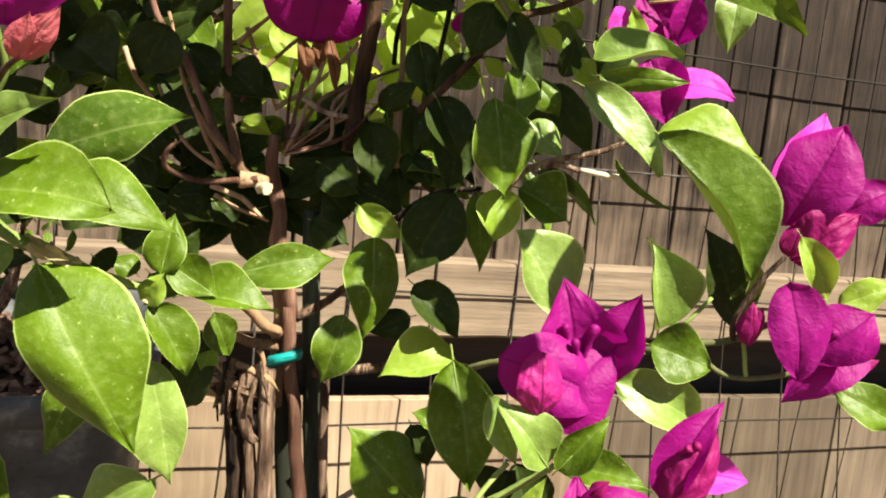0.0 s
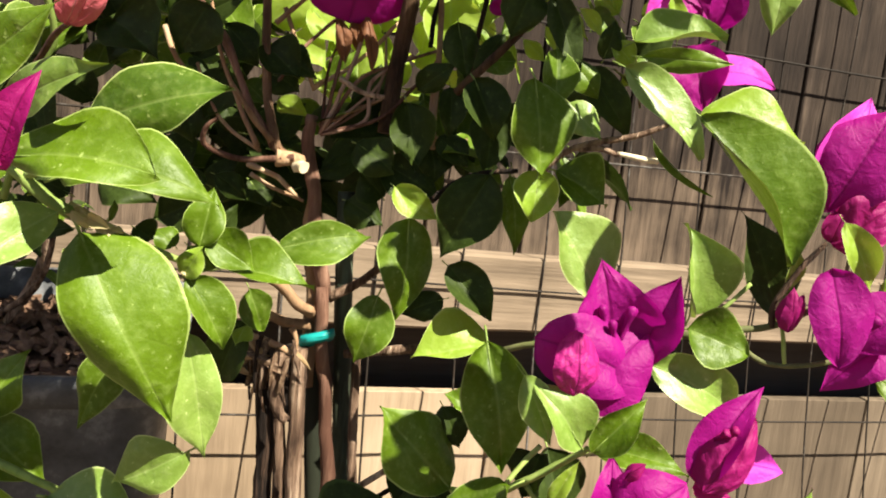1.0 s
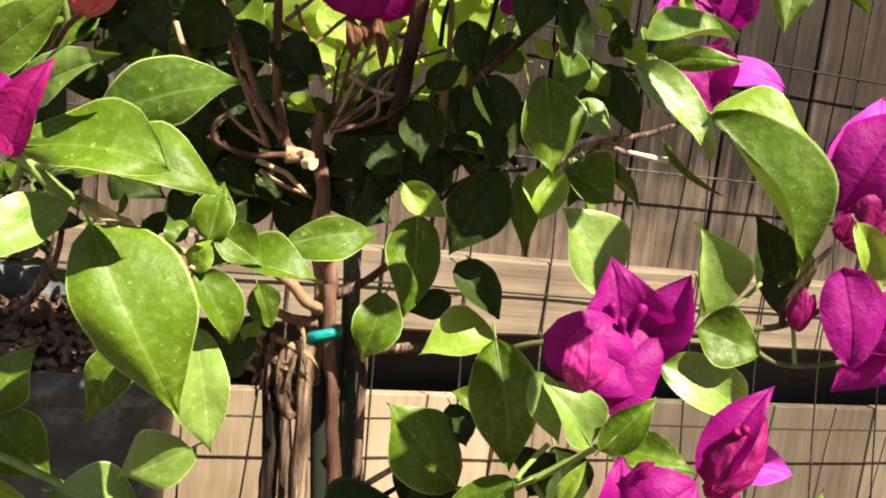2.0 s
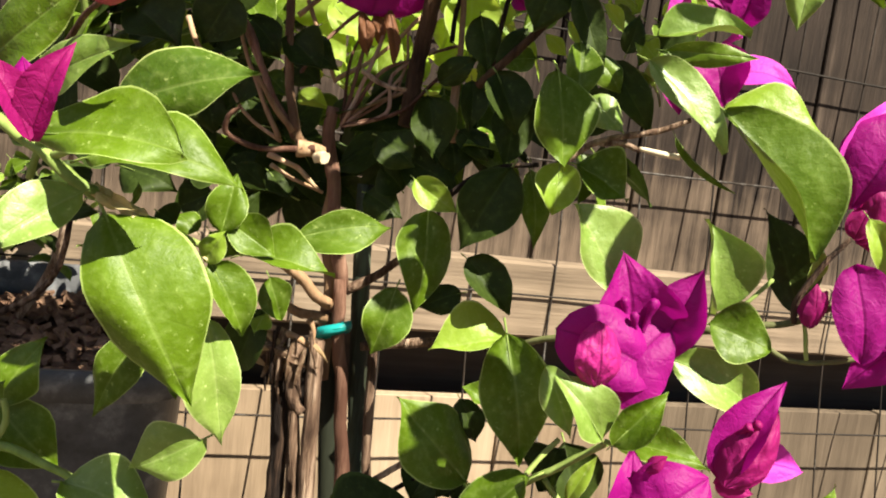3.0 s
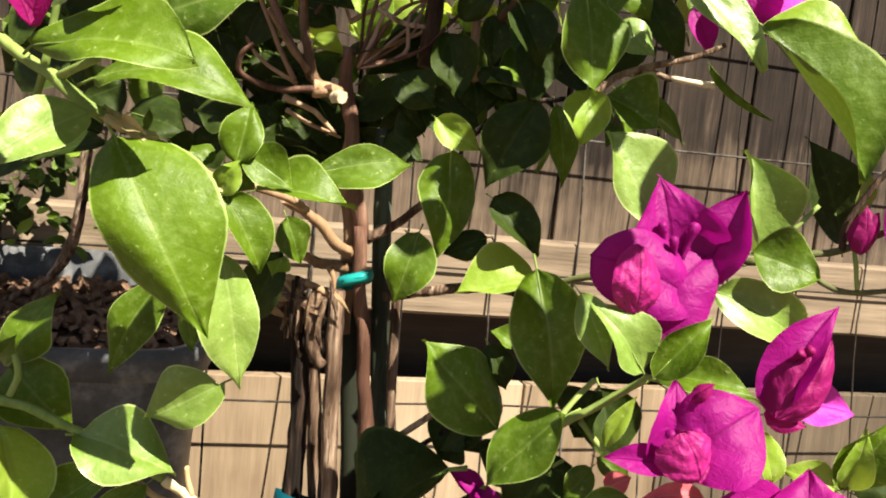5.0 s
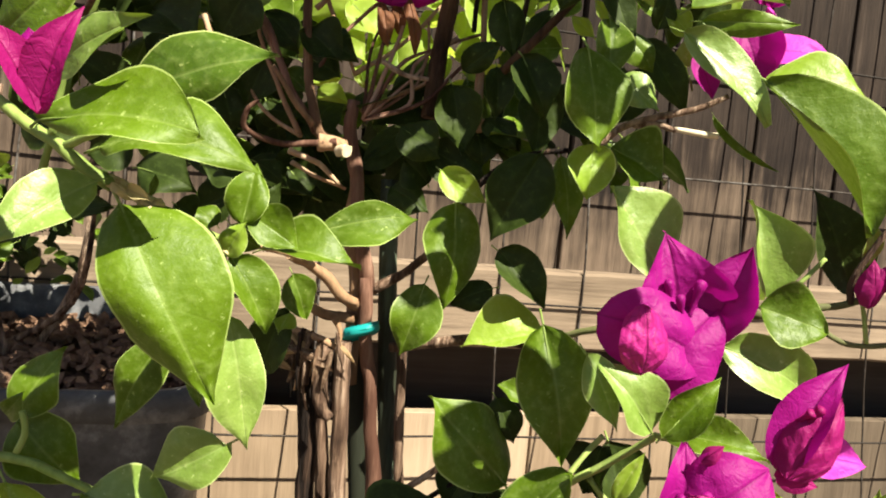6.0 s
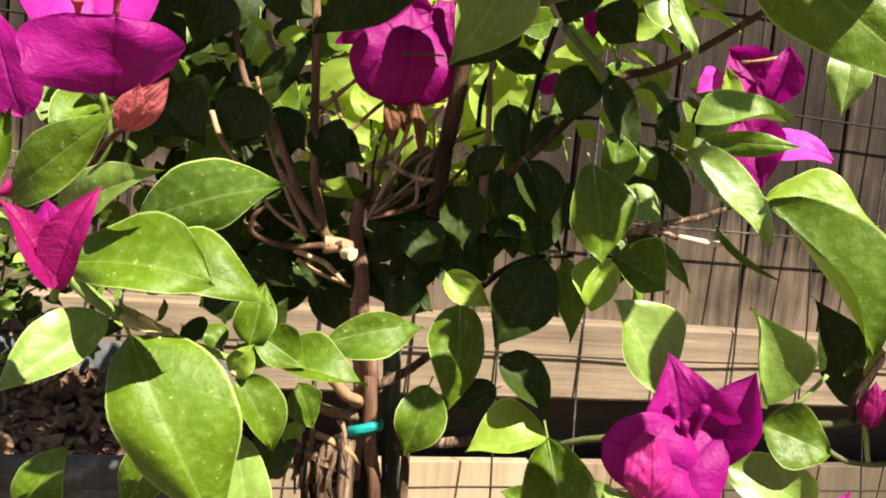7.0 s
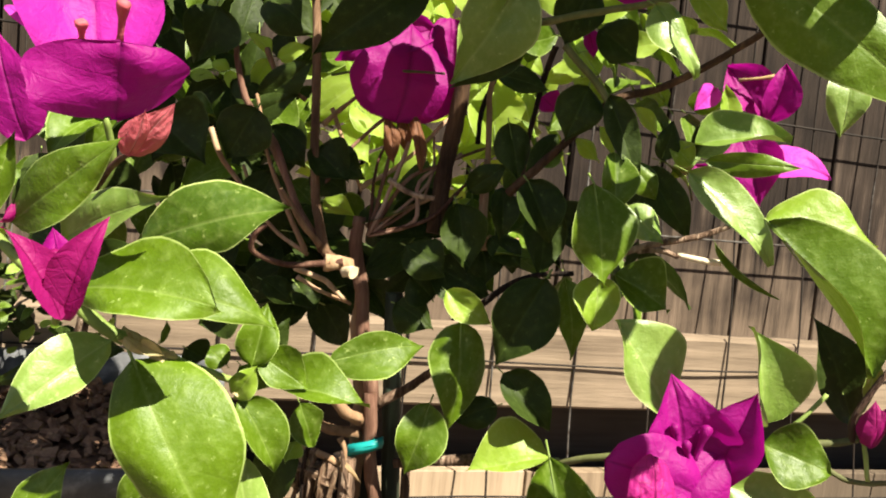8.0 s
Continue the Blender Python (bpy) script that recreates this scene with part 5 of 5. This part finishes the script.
bract(bud, CRIMSON, 0.1691, 0.3920, 0.6595, 0.1723, 0.3860, 0.6806, 0.0153, turn=40, curl=-0.8)
flower = part("flower", bpy.data.meshes.new("flower_core"), MAGENTA, plant, "large magenta flower with a reddish inner bract")
bract(flower, PINK, 0.1882, 0.4150, 0.7223, 0.2049, 0.4180, 0.7855, 0.0403, turn=10)
bract(flower, MAGENTA, 0.1852, 0.4050, 0.7231, 0.2064, 0.4000, 0.7786, 0.0443, curl=-0.15, widest=0.5)
bract(flower, CRIMSON, 0.1888, 0.4000, 0.7054, 0.2179, 0.3920, 0.7347, 0.0282, wave=0.14, curl=-0.2, pleat=0.02)
bract(flower, MAGENTA, 0.2140, 0.4050, 0.7319, 0.2411, 0.4000, 0.7499, 0.0237)
bract(flower, CRIMSON, 0.1870, 0.4000, 0.7073, 0.1918, 0.3980, 0.7275, 0.0148, curl=-0.3)
floret(flower, CRIMSON, 0.2089, 0.4000, 0.7468, 0.2169, 0.3960, 0.7530, 0.0023)
# flower beyond the crown, against the fence
flower = part("flower", bpy.data.meshes.new("flower_core"), MAGENTA, plant, "bright magenta flower against the fence")
bract(flower, MAGENTA, 0.1500, 0.5280, 0.8289, 0.1525, 0.5150, 0.8639, 0.0240, curl=0.3, fold=0.35, wave=0.1, pleat=0.008, widest=0.5)
bract(flower, MAGENTA, 0.1485, 0.5320, 0.8316, 0.1219, 0.5350, 0.8648, 0.0330, curl=0.3, fold=0.3, wave=0.15, pleat=0.015, widest=0.5)
bract(flower, PINK, 0.1172, 0.5400, 0.8491, 0.1031, 0.5350, 0.8323, 0.0160, curl=0.2, fold=0.3)
bract(flower, PINK, 0.1460, 0.5350, 0.8018, 0.1969, 0.5300, 0.7993, 0.0300, turn=-20, curl=0.1)
bract(flower, MAGENTA, 0.1339, 0.5320, 0.8180, 0.1507, 0.5250, 0.7743, 0.0370, curl=0.15, fold=0.25, pleat=0.008)
bract(flower, MAGENTA, 0.1086, 0.5350, 0.7978, 0.1230, 0.5350, 0.7701, 0.0190)
floret(flower, PINK, 0.1435, 0.5300, 0.8188, 0.1507, 0.5250, 0.8272, 0.0033)
floret(flower, DRY, 0.1266, 0.5250, 0.8532, 0.1501, 0.5200, 0.8568, 0.0014)
# flower hanging in the crown
flower = part("flower", bpy.data.meshes.new("flower_core"), MAGENTA, plant, "hanging magenta flower inside the crown")
bract(flower, MAGENTA, -0.0836, 0.4880, 0.8633, -0.0852, 0.4780, 0.8026, 0.0701, point=-1.2, widest=0.62, arch=0.3, curl=-0.2, fold=0.05, pleat=0.008)
bract(flower, MAGENTA, -0.0683, 0.4920, 0.8610, -0.1288, 0.4880, 0.8377, 0.0264, wave=0.15)
bract(flower, MAGENTA, -0.0610, 0.5000, 0.8709, -0.0604, 0.4950, 0.8318, 0.0281)
flower = part("flower", bpy.data.meshes.new("flower_core"), MAGENTA, plant, "small magenta flower deep in the crown")
bract(flower, MAGENTA, 0.0201, 0.4700, 0.8647, 0.0258, 0.4700, 0.8484, 0.0111)
bract(flower, MAGENTA, 0.0000, 0.5000, 0.8276, 0.0097, 0.5000, 0.8197, 0.0176)
bract(flower, MAGENTA, 0.0307, 0.4600, 0.8856, 0.0582, 0.4600, 0.8801, 0.0191)
# flowers of the near shoot
flower = part("flower", bpy.data.meshes.new("flower_core"), MAGENTA, plant, "near magenta flower with a cupped front bract")
bract(flower, MAGENTA, -0.1760, 0.3120, 0.7789, -0.1694, 0.2970, 0.8074, 0.0600, arch=0.2, curl=-0.25, point=-1.5, blunt=0.4, widest=0.52, fold=0.05, wave=0.04, pleat=0.003)
bract(flower, LIGHT_MAGENTA, -0.1908, 0.3300, 0.7806, -0.2066, 0.3450, 0.8513, 0.0550, point=-1.2, widest=0.6, turn=-10, curl=0.3, arch=0.05, wave=0.12)
bract(flower, SALMON, -0.1640, 0.3000, 0.7654, -0.1467, 0.2960, 0.7862, 0.0128, curl=-0.5, turn=15, pleat=0.015)
bract(flower, SALMON, -0.1629, 0.2960, 0.7653, -0.1540, 0.2880, 0.7820, 0.0111, turn=20, curl=-0.6, pleat=0.015)
floret(flower, SALMON, -0.1817, 0.3220, 0.8081, -0.1762, 0.3120, 0.8249, 0.0022)
floret(flower, SALMON, -0.1985, 0.3250, 0.8095, -0.1957, 0.3180, 0.8167, 0.0020)
bract(flower, MAGENTA, -0.2134, 0.3150, 0.7672, -0.2249, 0.3100, 0.8076, 0.0248, turn=-35, curl=-0.2)
bract(flower, PINK, -0.2235, 0.3300, 0.8141, -0.2416, 0.3400, 0.8247, 0.0058)
twig(plant, "stalk", STALK, 0.0013, 0.0017, (-0.1783, 0.3080, 0.7796), (-0.1797, 0.3180, 0.7611), (-0.1936, 0.3250, 0.7365), (-0.2018, 0.3300, 0.7063), (-0.2087, 0.3350, 0.6913))
twig(plant, "stalk", RED_BARK, 0.0014, 0.0011, (-0.1924, 0.3220, 0.7425), (-0.1757, 0.3100, 0.7612), (-0.1634, 0.3000, 0.7664))
flower = part("flower", bpy.data.meshes.new("flower_core"), MAGENTA, plant, "small cupped magenta flower on the near shoot")
bract(flower, CRIMSON, -0.1583, 0.2480, 0.7119, -0.1455, 0.2460, 0.7457, 0.0135, turn=-30, curl=0.3, fold=0.3)
bract(flower, CRIMSON, -0.1572, 0.2460, 0.7123, -0.1739, 0.2400, 0.7402, 0.0116, turn=20, curl=0.3, fold=0.3)
bract(flower, MAGENTA, -0.1631, 0.2550, 0.7152, -0.1683, 0.2580, 0.7400, 0.0148)
floret(flower, CRIMSON, -0.1615, 0.2500, 0.7207, -0.1658, 0.2460, 0.7333, 0.0016)
floret(flower, CRIMSON, -0.1605, 0.2500, 0.7208, -0.1609, 0.2460, 0.7342, 0.0016)
bud = part("bud", bpy.data.meshes.new("bud_core"), CRIMSON, plant, "small rosy bud")
bract(bud, CRIMSON, -0.2031, 0.2950, 0.7366, -0.2053, 0.2950, 0.7437, 0.0064, curl=-0.8)
bract(bud, CRIMSON, -0.2046, 0.2960, 0.7364, -0.2012, 0.2920, 0.7437, 0.0119, turn=60, curl=-0.8)
# withered bracts under the hanging flower
bract(flower, WITHERED, -0.0916, 0.4820, 0.8049, -0.0849, 0.4780, 0.7762, 0.0098, curl=-1.1, wave=0.45, fold=0.5, pleat=0.03)
bract(flower, WITHERED, -0.0762, 0.4820, 0.8074, -0.0681, 0.4780, 0.7738, 0.0094, curl=-1.1, wave=0.45, fold=0.5, pleat=0.03)
bract(flower, WITHERED, -0.0825, 0.4860, 0.8072, -0.0788, 0.4840, 0.7857, 0.0086, curl=-1.1, wave=0.45, fold=0.5, pleat=0.03)

# the small knob in which the bracts of each flower and bud meet
for flower in [ob for ob in plant.children if ob.type == "MESH" and not ob.data.vertices]:
    feet = [ob.matrix_local.translation for ob in flower.children if ob.name.startswith("bract")]
    mid = sum(feet, Vector()) / len(feet) + Vector((0, 0.003, 0))
    bm = bmesh.new()
    tube(bm, [mid + Vector((0, 0, z)) for z in (-0.0035, -0.0025, 0, 0.0025, 0.0035)], [0.0006, 0.0016, 0.0022, 0.0016, 0.0006], 8, 0.2, mid.x * 90)
    bm.to_mesh(flower.data)
    bm.free()

# ---- stakes and ties ----
stake = thing("garden_stake", "dark green painted garden stake", "stake", "stakes holding the shrub")
twig(stake, "shaft", STAKE, 0.0062, 0.0056, (-0.0524, 0.4800, 0.4060), (-0.0638, 0.4800, 0.5147), (-0.0701, 0.4800, 0.5889), (-0.0749, 0.4820, 0.6498), (-0.0785, 0.4840, 0.6988), knots=0.05)
stake = thing("garden_stake", "dark green painted garden stake between the stems", "stake", "stakes holding the shrub")
twig(stake, "shaft", STAKE, 0.0064, 0.0058, (-0.0742, 0.4860, 0.3996), (-0.0817, 0.4860, 0.4909), (-0.0878, 0.4860, 0.5632), (-0.0900, 0.4860, 0.5929), knots=0.05)
stake = thing("garden_stake", "thin weathered wooden garden stake", "stake", "stakes holding the shrub")
twig(stake, "shaft", OLD_BARK, 0.0033, 0.0028, (-0.0435, 0.4680, 0.4140), (-0.0555, 0.4680, 0.5198), (-0.0579, 0.4680, 0.5564), (-0.0597, 0.4680, 0.5995), knots=0.2)
stake = thing("garden_stake", "thick dark weathered stake", "stake", "stakes holding the shrub")
twig(stake, "shaft", OLD_BARK, 0.0050, 0.0044, (-0.0966, 0.4850, 0.3969), (-0.1058, 0.4850, 0.5075), (-0.1143, 0.4850, 0.5863), knots=0.2)
husk = thing("dry_bark", "dry split bark and withered stalks at the tie", "dead bark")
twig(husk, "flake", OLD_BARK, 0.0050, 0.0030, (-0.1029, 0.4520, 0.6001), (-0.1056, 0.4500, 0.5834), (-0.1030, 0.4500, 0.5632), (-0.0968, 0.4500, 0.5571), knots=0.45)
twig(husk, "flake", OLD_BARK, 0.0030, 0.0017, (-0.1199, 0.4520, 0.6017), (-0.1134, 0.4500, 0.5893), (-0.1131, 0.4500, 0.5757), knots=0.45)
twig(husk, "flake", OLD_BARK, 0.0041, 0.0034, (-0.1001, 0.4620, 0.6019), (-0.0989, 0.4600, 0.5748), (-0.0966, 0.4600, 0.5541), knots=0.45)
twig(husk, "flake", TAN, 0.0030, 0.0016, (-0.1309, 0.4550, 0.6027), (-0.1185, 0.4520, 0.6059), (-0.1044, 0.4500, 0.6037), (-0.0974, 0.4500, 0.5994), knots=0.45)
twig(husk, "flake", TAN, 0.0016, 0.0010, (-0.0984, 0.4480, 0.6164), (-0.0947, 0.4460, 0.6088), (-0.0951, 0.4460, 0.5971), knots=0.45)
bract(husk, BARK_STRIP, -0.1186, 0.4520, 0.6069, -0.1287, 0.4500, 0.5850, 0.0062, curl=-0.9, wave=0.3)
bract(husk, BARK_STRIP, -0.1115, 0.4500, 0.6080, -0.1192, 0.4470, 0.5816, 0.0063, curl=-0.9, wave=0.3, turn=30)
bract(husk, BARK_STRIP, -0.1057, 0.4480, 0.6040, -0.1084, 0.4450, 0.5766, 0.0047, curl=0.9, wave=0.3)
bract(husk, BARK_STRIP, -0.1215, 0.4520, 0.6015, -0.1229, 0.4500, 0.5755, 0.0051, curl=-0.9, wave=0.3, turn=-30)
bract(husk, BARK_STRIP, -0.0983, 0.4460, 0.6001, -0.1028, 0.4440, 0.5724, 0.0036, curl=-0.9, wave=0.3)
bract(husk, HUSK, -0.1247, 0.4500, 0.6066, -0.1102, 0.4470, 0.5943, 0.0047, curl=-0.9, wave=0.3)
bract(husk, HUSK, -0.0971, 0.4460, 0.6053, -0.0834, 0.4470, 0.5912, 0.0029, curl=-0.9, wave=0.3)
bract(husk, HUSK, -0.1356, 0.4500, 0.5943, -0.1106, 0.4480, 0.5968, 0.0058, curl=-0.9, wave=0.3, turn=20)
bract(husk, HUSK, -0.1382, 0.4520, 0.5889, -0.1183, 0.4500, 0.5821, 0.0047, curl=0.9, wave=0.3)
bract(husk, BARK_STRIP, -0.1250, 0.4470, 0.5981, -0.0991, 0.4460, 0.5911, 0.0054, curl=-0.9, wave=0.3, turn=-20)
bract(husk, BARK_STRIP, -0.1130, 0.4470, 0.5933, -0.0960, 0.4460, 0.5860, 0.0040, curl=0.9, wave=0.3)
# loose fibres
r = random.Random(61)
for _ in range(15):
    x, z = r.uniform(-0.132, -0.094), r.uniform(0.588, 0.610)
    drop, lean = r.uniform(0.012, 0.034), r.uniform(-0.005, 0.005)
    y = 0.452 + r.uniform(-0.006, 0.004)
    twig(husk, "fibre", r.choice((OLD_BARK, OLD_BARK, OLD_BARK, TAN)), r.uniform(0.0008, 0.0018), 0.0006, (x, y, z), (x + lean * 0.4, y - 0.002, z - drop * 0.5), (x + lean, y + 0.002, z - drop), knots=0.5)


def tie(label, at, rx, ry, tilt, width, mat):
    """A flat tape wound round the stems, with one end tucked along it."""
    ob = thing("plant_tie", label, "plant tie", at=at)
    bm = bmesh.new()
    rings = []
    for i in range(41):
        a = 2 * math.pi * i / 40 + 0.4
        wob = 1 + 0.02 * math.sin(3 * a)
        z = tilt * math.cos(a) * rx - 0.32 * ry * math.sin(a) + 0.0004 * math.sin(2 * a + 1)
        rings.append([bm.verts.new(((rx + d) * wob * math.cos(a), (ry + d) * wob * math.sin(a), z + h)) for d, h in ((0, -width), (0.0009, -width * 0.2), (0.0007, width * 0.25), (0, width), (-0.0006, 0))])
    for a, b in zip(rings, rings[1:]):
        for k in range(5):
            bm.faces.new((a[k], b[k], b[(k + 1) % 5], a[(k + 1) % 5])).smooth = True
    part("band", bm, mat, ob)
    # the loose end, tucked along the band
    bm = bmesh.new()
    tube(bm, smooth_path([(rx * 0.9, -ry * 0.5, tilt * rx * 0.9 + 0.16 * ry), (rx * 0.3, -ry * 1.06, tilt * rx * 0.3 + 0.34 * ry), (-rx * 0.6, -ry * 0.9, -tilt * rx * 0.6 + 0.30 * ry)], 4), [width * 0.2] * 9, 6)
    part("end", bm, mat, ob)
    return ob


tie("shiny teal plant tie round the stems", (-0.0849, 0.4610, 0.6080), 0.0102, 0.0064, 0.36, 0.0036, TIE)
tie("wide teal tie round the stakes, in a shaded tone", (-0.1004, 0.4680, 0.4568), 0.0235, 0.0105, -0.2, 0.0085, SHADED_TIE)


# ---- the crown's other leaves ----
def scatter(parent, mats, n, centre, radii, seed, up, sizes=(0.035, 0.06), joined="", gaps=()):
    """Leaves strewn in an ellipsoid, turned mostly towards the direction up; single parts, or joined into one part."""
    r = random.Random(seed)
    kinds = [blade_mesh("leaf", 0.047, 0.047 * r.uniform(0.50, 0.68), r.uniform(0.1, 0.4), r.uniform(0.0, 0.16), 0.06, r.uniform(-0.2, 0.2), r.uniform(0.5, 1.1), 0.18, seed * 50 + i, r.uniform(0.36, 0.46), 8, 6) for i in range(6)]
    for i, me in enumerate(kinds):
        me.materials.append(mats[i % len(mats)])
        me.materials.append(STALK)
    verts, faces, uvs, slots = [], [], [], []
    packs = [([v.co.copy() for v in me.vertices], [tuple(q.vertices) for q in me.polygons], [tuple(d.uv) for d in me.uv_layers["blade"].data], [q.material_index for q in me.polygons]) for me in kinds]
    for i in range(n):
        while True:
            q = Vector((r.uniform(-1, 1), r.uniform(-1, 1), r.uniform(-1, 1)))
            p = Vector(centre) + Vector([a * b for a, b in zip(q, radii)])
            if q.length < 1 and not any(x0 < p.x < x1 and z0 < p.z < z1 for x0, x1, z0, z1 in gaps):
                break
        z = (Vector(up) + Vector((r.gauss(0, 0.5), r.gauss(0, 0.5), r.gauss(0, 0.5)))).normalized()
        y = Vector((r.uniform(-1, 1), r.uniform(-1, 1), r.uniform(-1.2, 0.5)))
        y = (y - z * y.dot(z)).normalized()
        s = r.uniform(*sizes) / 0.047
        m = Matrix.Translation(p) @ Matrix((y.cross(z), y, z)).transposed().to_4x4() @ Matrix.Diagonal((s, s, s, 1))
        if joined:
            vs, fs, us, ms = packs[i % 6]
            k = len(verts)
            verts += [m @ v for v in vs]
            faces += [tuple(a + k for a in q) for q in fs]
            uvs += us
            slots += [len(mats) if a else (i % 6) % len(mats) for a in ms]
        else:
            part("leaf", kinds[i % 6], None, parent, "", m)
    if joined:
        me = bpy.data.meshes.new(joined)
        me.from_pydata(verts, [], faces)
        lay = me.uv_layers.new(name="blade")
        lay.data.foreach_set("uv", [a for q in uvs for a in q])
        for mat in (*mats, STALK):
            me.materials.append(mat)
        me.polygons.foreach_set("material_index", slots)
        me.polygons.foreach_set("use_smooth", [True] * len(faces))
        tagged(part(joined, me, None, parent), kind="stuff")


OPEN = ((-0.155, -0.05, 0.755, 0.90), (-0.05, 0.02, 0.80, 0.90))     # where the far leaves show between the stems
scatter(plant, [SUNLIT_YOUNG, SUNLIT_YOUNG, YOUNG], 78, (-0.075, 0.605, 0.835), (0.09, 0.012, 0.095), 11, (0.45, -0.6, 0.6), (0.03, 0.05), "far_foliage")
scatter(plant, [YOUNG, GREEN, GREEN], 36, (0.055, 0.55, 0.845), (0.075, 0.02, 0.07), 31, (0.45, -0.6, 0.6), (0.025, 0.045), "far_foliage")
scatter(plant, [GREEN, YOUNG, SHADED], 60, (-0.24, 0.62, 0.87), (0.11, 0.03, 0.11), 18, (0.45, -0.6, 0.6), (0.03, 0.05), "far_foliage")
scatter(plant, [SHADED, SHADED, GREEN], 36, (-0.02, 0.515, 0.745), (0.10, 0.03, 0.035), 12, (0.2, -0.8, 0.5), gaps=OPEN)
scatter(plant, [SHADED, SHADED, GREEN], 55, (-0.20, 0.555, 0.87), (0.11, 0.035, 0.10), 13, (0.2, -0.8, 0.5), (0.035, 0.06), "back_foliage", gaps=OPEN)
scatter(plant, [SHADED, GREEN, SHADED], 62, (-0.22, 0.565, 0.755), (0.16, 0.05, 0.055), 15, (0.2, -0.8, 0.5), (0.03, 0.05), "inner_foliage", gaps=OPEN)
scatter(plant, [SHADED], 26, (-0.156, 0.535, 0.703), (0.065, 0.02, 0.03), 23, (0.2, -0.8, 0.5))
scatter(plant, [SHADED], 22, (0.0, 0.45, 0.45), (0.07, 0.02, 0.05), 16, (0.2, -0.8, 0.5), (0.04, 0.06))
# unseen leaves above the crown, added to shade its inside
scatter(plant, [GREEN], 24, (0.115, 0.40, 0.965), (0.06, 0.035, 0.02), 14, (0.4, -0.4, 0.8), (0.045, 0.065), "upper_foliage")
scatter(plant, [GREEN], 22, (-0.13, 0.385, 0.955), (0.09, 0.045, 0.03), 17, (0.4, -0.4, 0.8), (0.045, 0.065), "upper_foliage")


def shade_leaf(x, y, z, length, spin):
    """An unseen leaf, spread flat towards the sun, added to shade what lies below."""
    c, across = Vector((x, y, z)), Matrix.Rotation(radians(spin), 3, sun_to) @ sun_to.orthogonal().normalized()
    b, t = c - across * length / 2, c + across * length / 2
    me = blade_mesh("leaf", length, length * 0.66, 0.2, 0.08, 0.08, 0.0, 0.8, 0.15, own_seed(b, t))
    me.materials.append(GREEN)
    me.materials.append(STALK)
    part("leaf", me, None, plant, "", blade_pose(b, t, 0, c + sun_to))


# out-of-view blockers, each set up-sun of the leaf it shades
shade_leaf(0.108, 0.340, 0.891, 0.040, 0)
shade_leaf(0.185, 0.314, 0.859, 0.042, 73)
shade_leaf(0.153, 0.247, 0.846, 0.042, 146)
shade_leaf(0.142, 0.217, 0.822, 0.060, 219)
shade_leaf(-0.034, 0.367, 0.955, 0.055, 292)
shade_leaf(0.082, 0.376, 0.919, 0.036, 5)
shade_leaf(0.043, 0.392, 0.897, 0.036, 78)
shade_leaf(-0.105, 0.395, 0.894, 0.055, 151)
shade_leaf(-0.040, 0.385, 0.904, 0.050, 224)
shade_leaf(0.108, 0.332, 0.881, 0.036, 297)
shade_leaf(0.057, 0.354, 0.894, 0.030, 10)
shade_leaf(0.163, 0.300, 0.902, 0.028, 83)
shade_leaf(0.096, 0.309, 0.880, 0.030, 156)
shade_leaf(-0.071, 0.388, 0.901, 0.050, 229)
shade_leaf(-0.020, 0.420, 0.925, 0.040, 302)
shade_leaf(-0.023, 0.398, 0.895, 0.045, 15)
shade_leaf(0.004, 0.374, 0.904, 0.040, 88)
shade_leaf(-0.037, 0.349, 0.897, 0.050, 161)
shade_leaf(-0.059, 0.394, 0.890, 0.045, 234)
shade_leaf(0.019, 0.397, 0.906, 0.050, 307)
shade_leaf(0.032, 0.352, 0.899, 0.030, 20)
shade_leaf(0.042, 0.342, 0.879, 0.022, 93)
shade_leaf(0.114, 0.325, 0.906, 0.040, 166)
shade_leaf(0.143, 0.333, 0.895, 0.030, 40)
shade_leaf(0.024, 0.378, 0.886, 0.034, 239)

# ---- the shrub in the other pot ----
shrub = thing("potted_shrub", "small shrub with dark woody stems in the black planter", "shrub")
for i in range(9):
    r = random.Random(i + 40)
    a = r.uniform(0, 6.28)
    b = Vector((-0.53 + 0.03 * math.cos(a), 0.80 + 0.03 * math.sin(a), 0.46))
    e = b + Vector((r.uniform(-0.2, 0.22), r.uniform(-0.08, 0.1), r.uniform(0.16, 0.32)))
    mid = b.lerp(e, 0.5) + Vector((r.uniform(-0.04, 0.04), r.uniform(-0.03, 0.03), r.uniform(-0.03, 0.01)))
    twig(shrub, "stem", OLD_BARK, r.uniform(0.004, 0.006), 0.002, b, mid, e)
scatter(shrub, [GREEN, YOUNG, SHADED], 50, (-0.50, 0.80, 0.62), (0.13, 0.06, 0.08), 21, (0.3, -0.4, 0.7), (0.014, 0.028))
scatter(shrub, [SHADED, SHADED, GREEN], 110, (-0.56, 0.82, 0.61), (0.14, 0.05, 0.06), 22, (0.3, -0.5, 0.6), (0.016, 0.032))
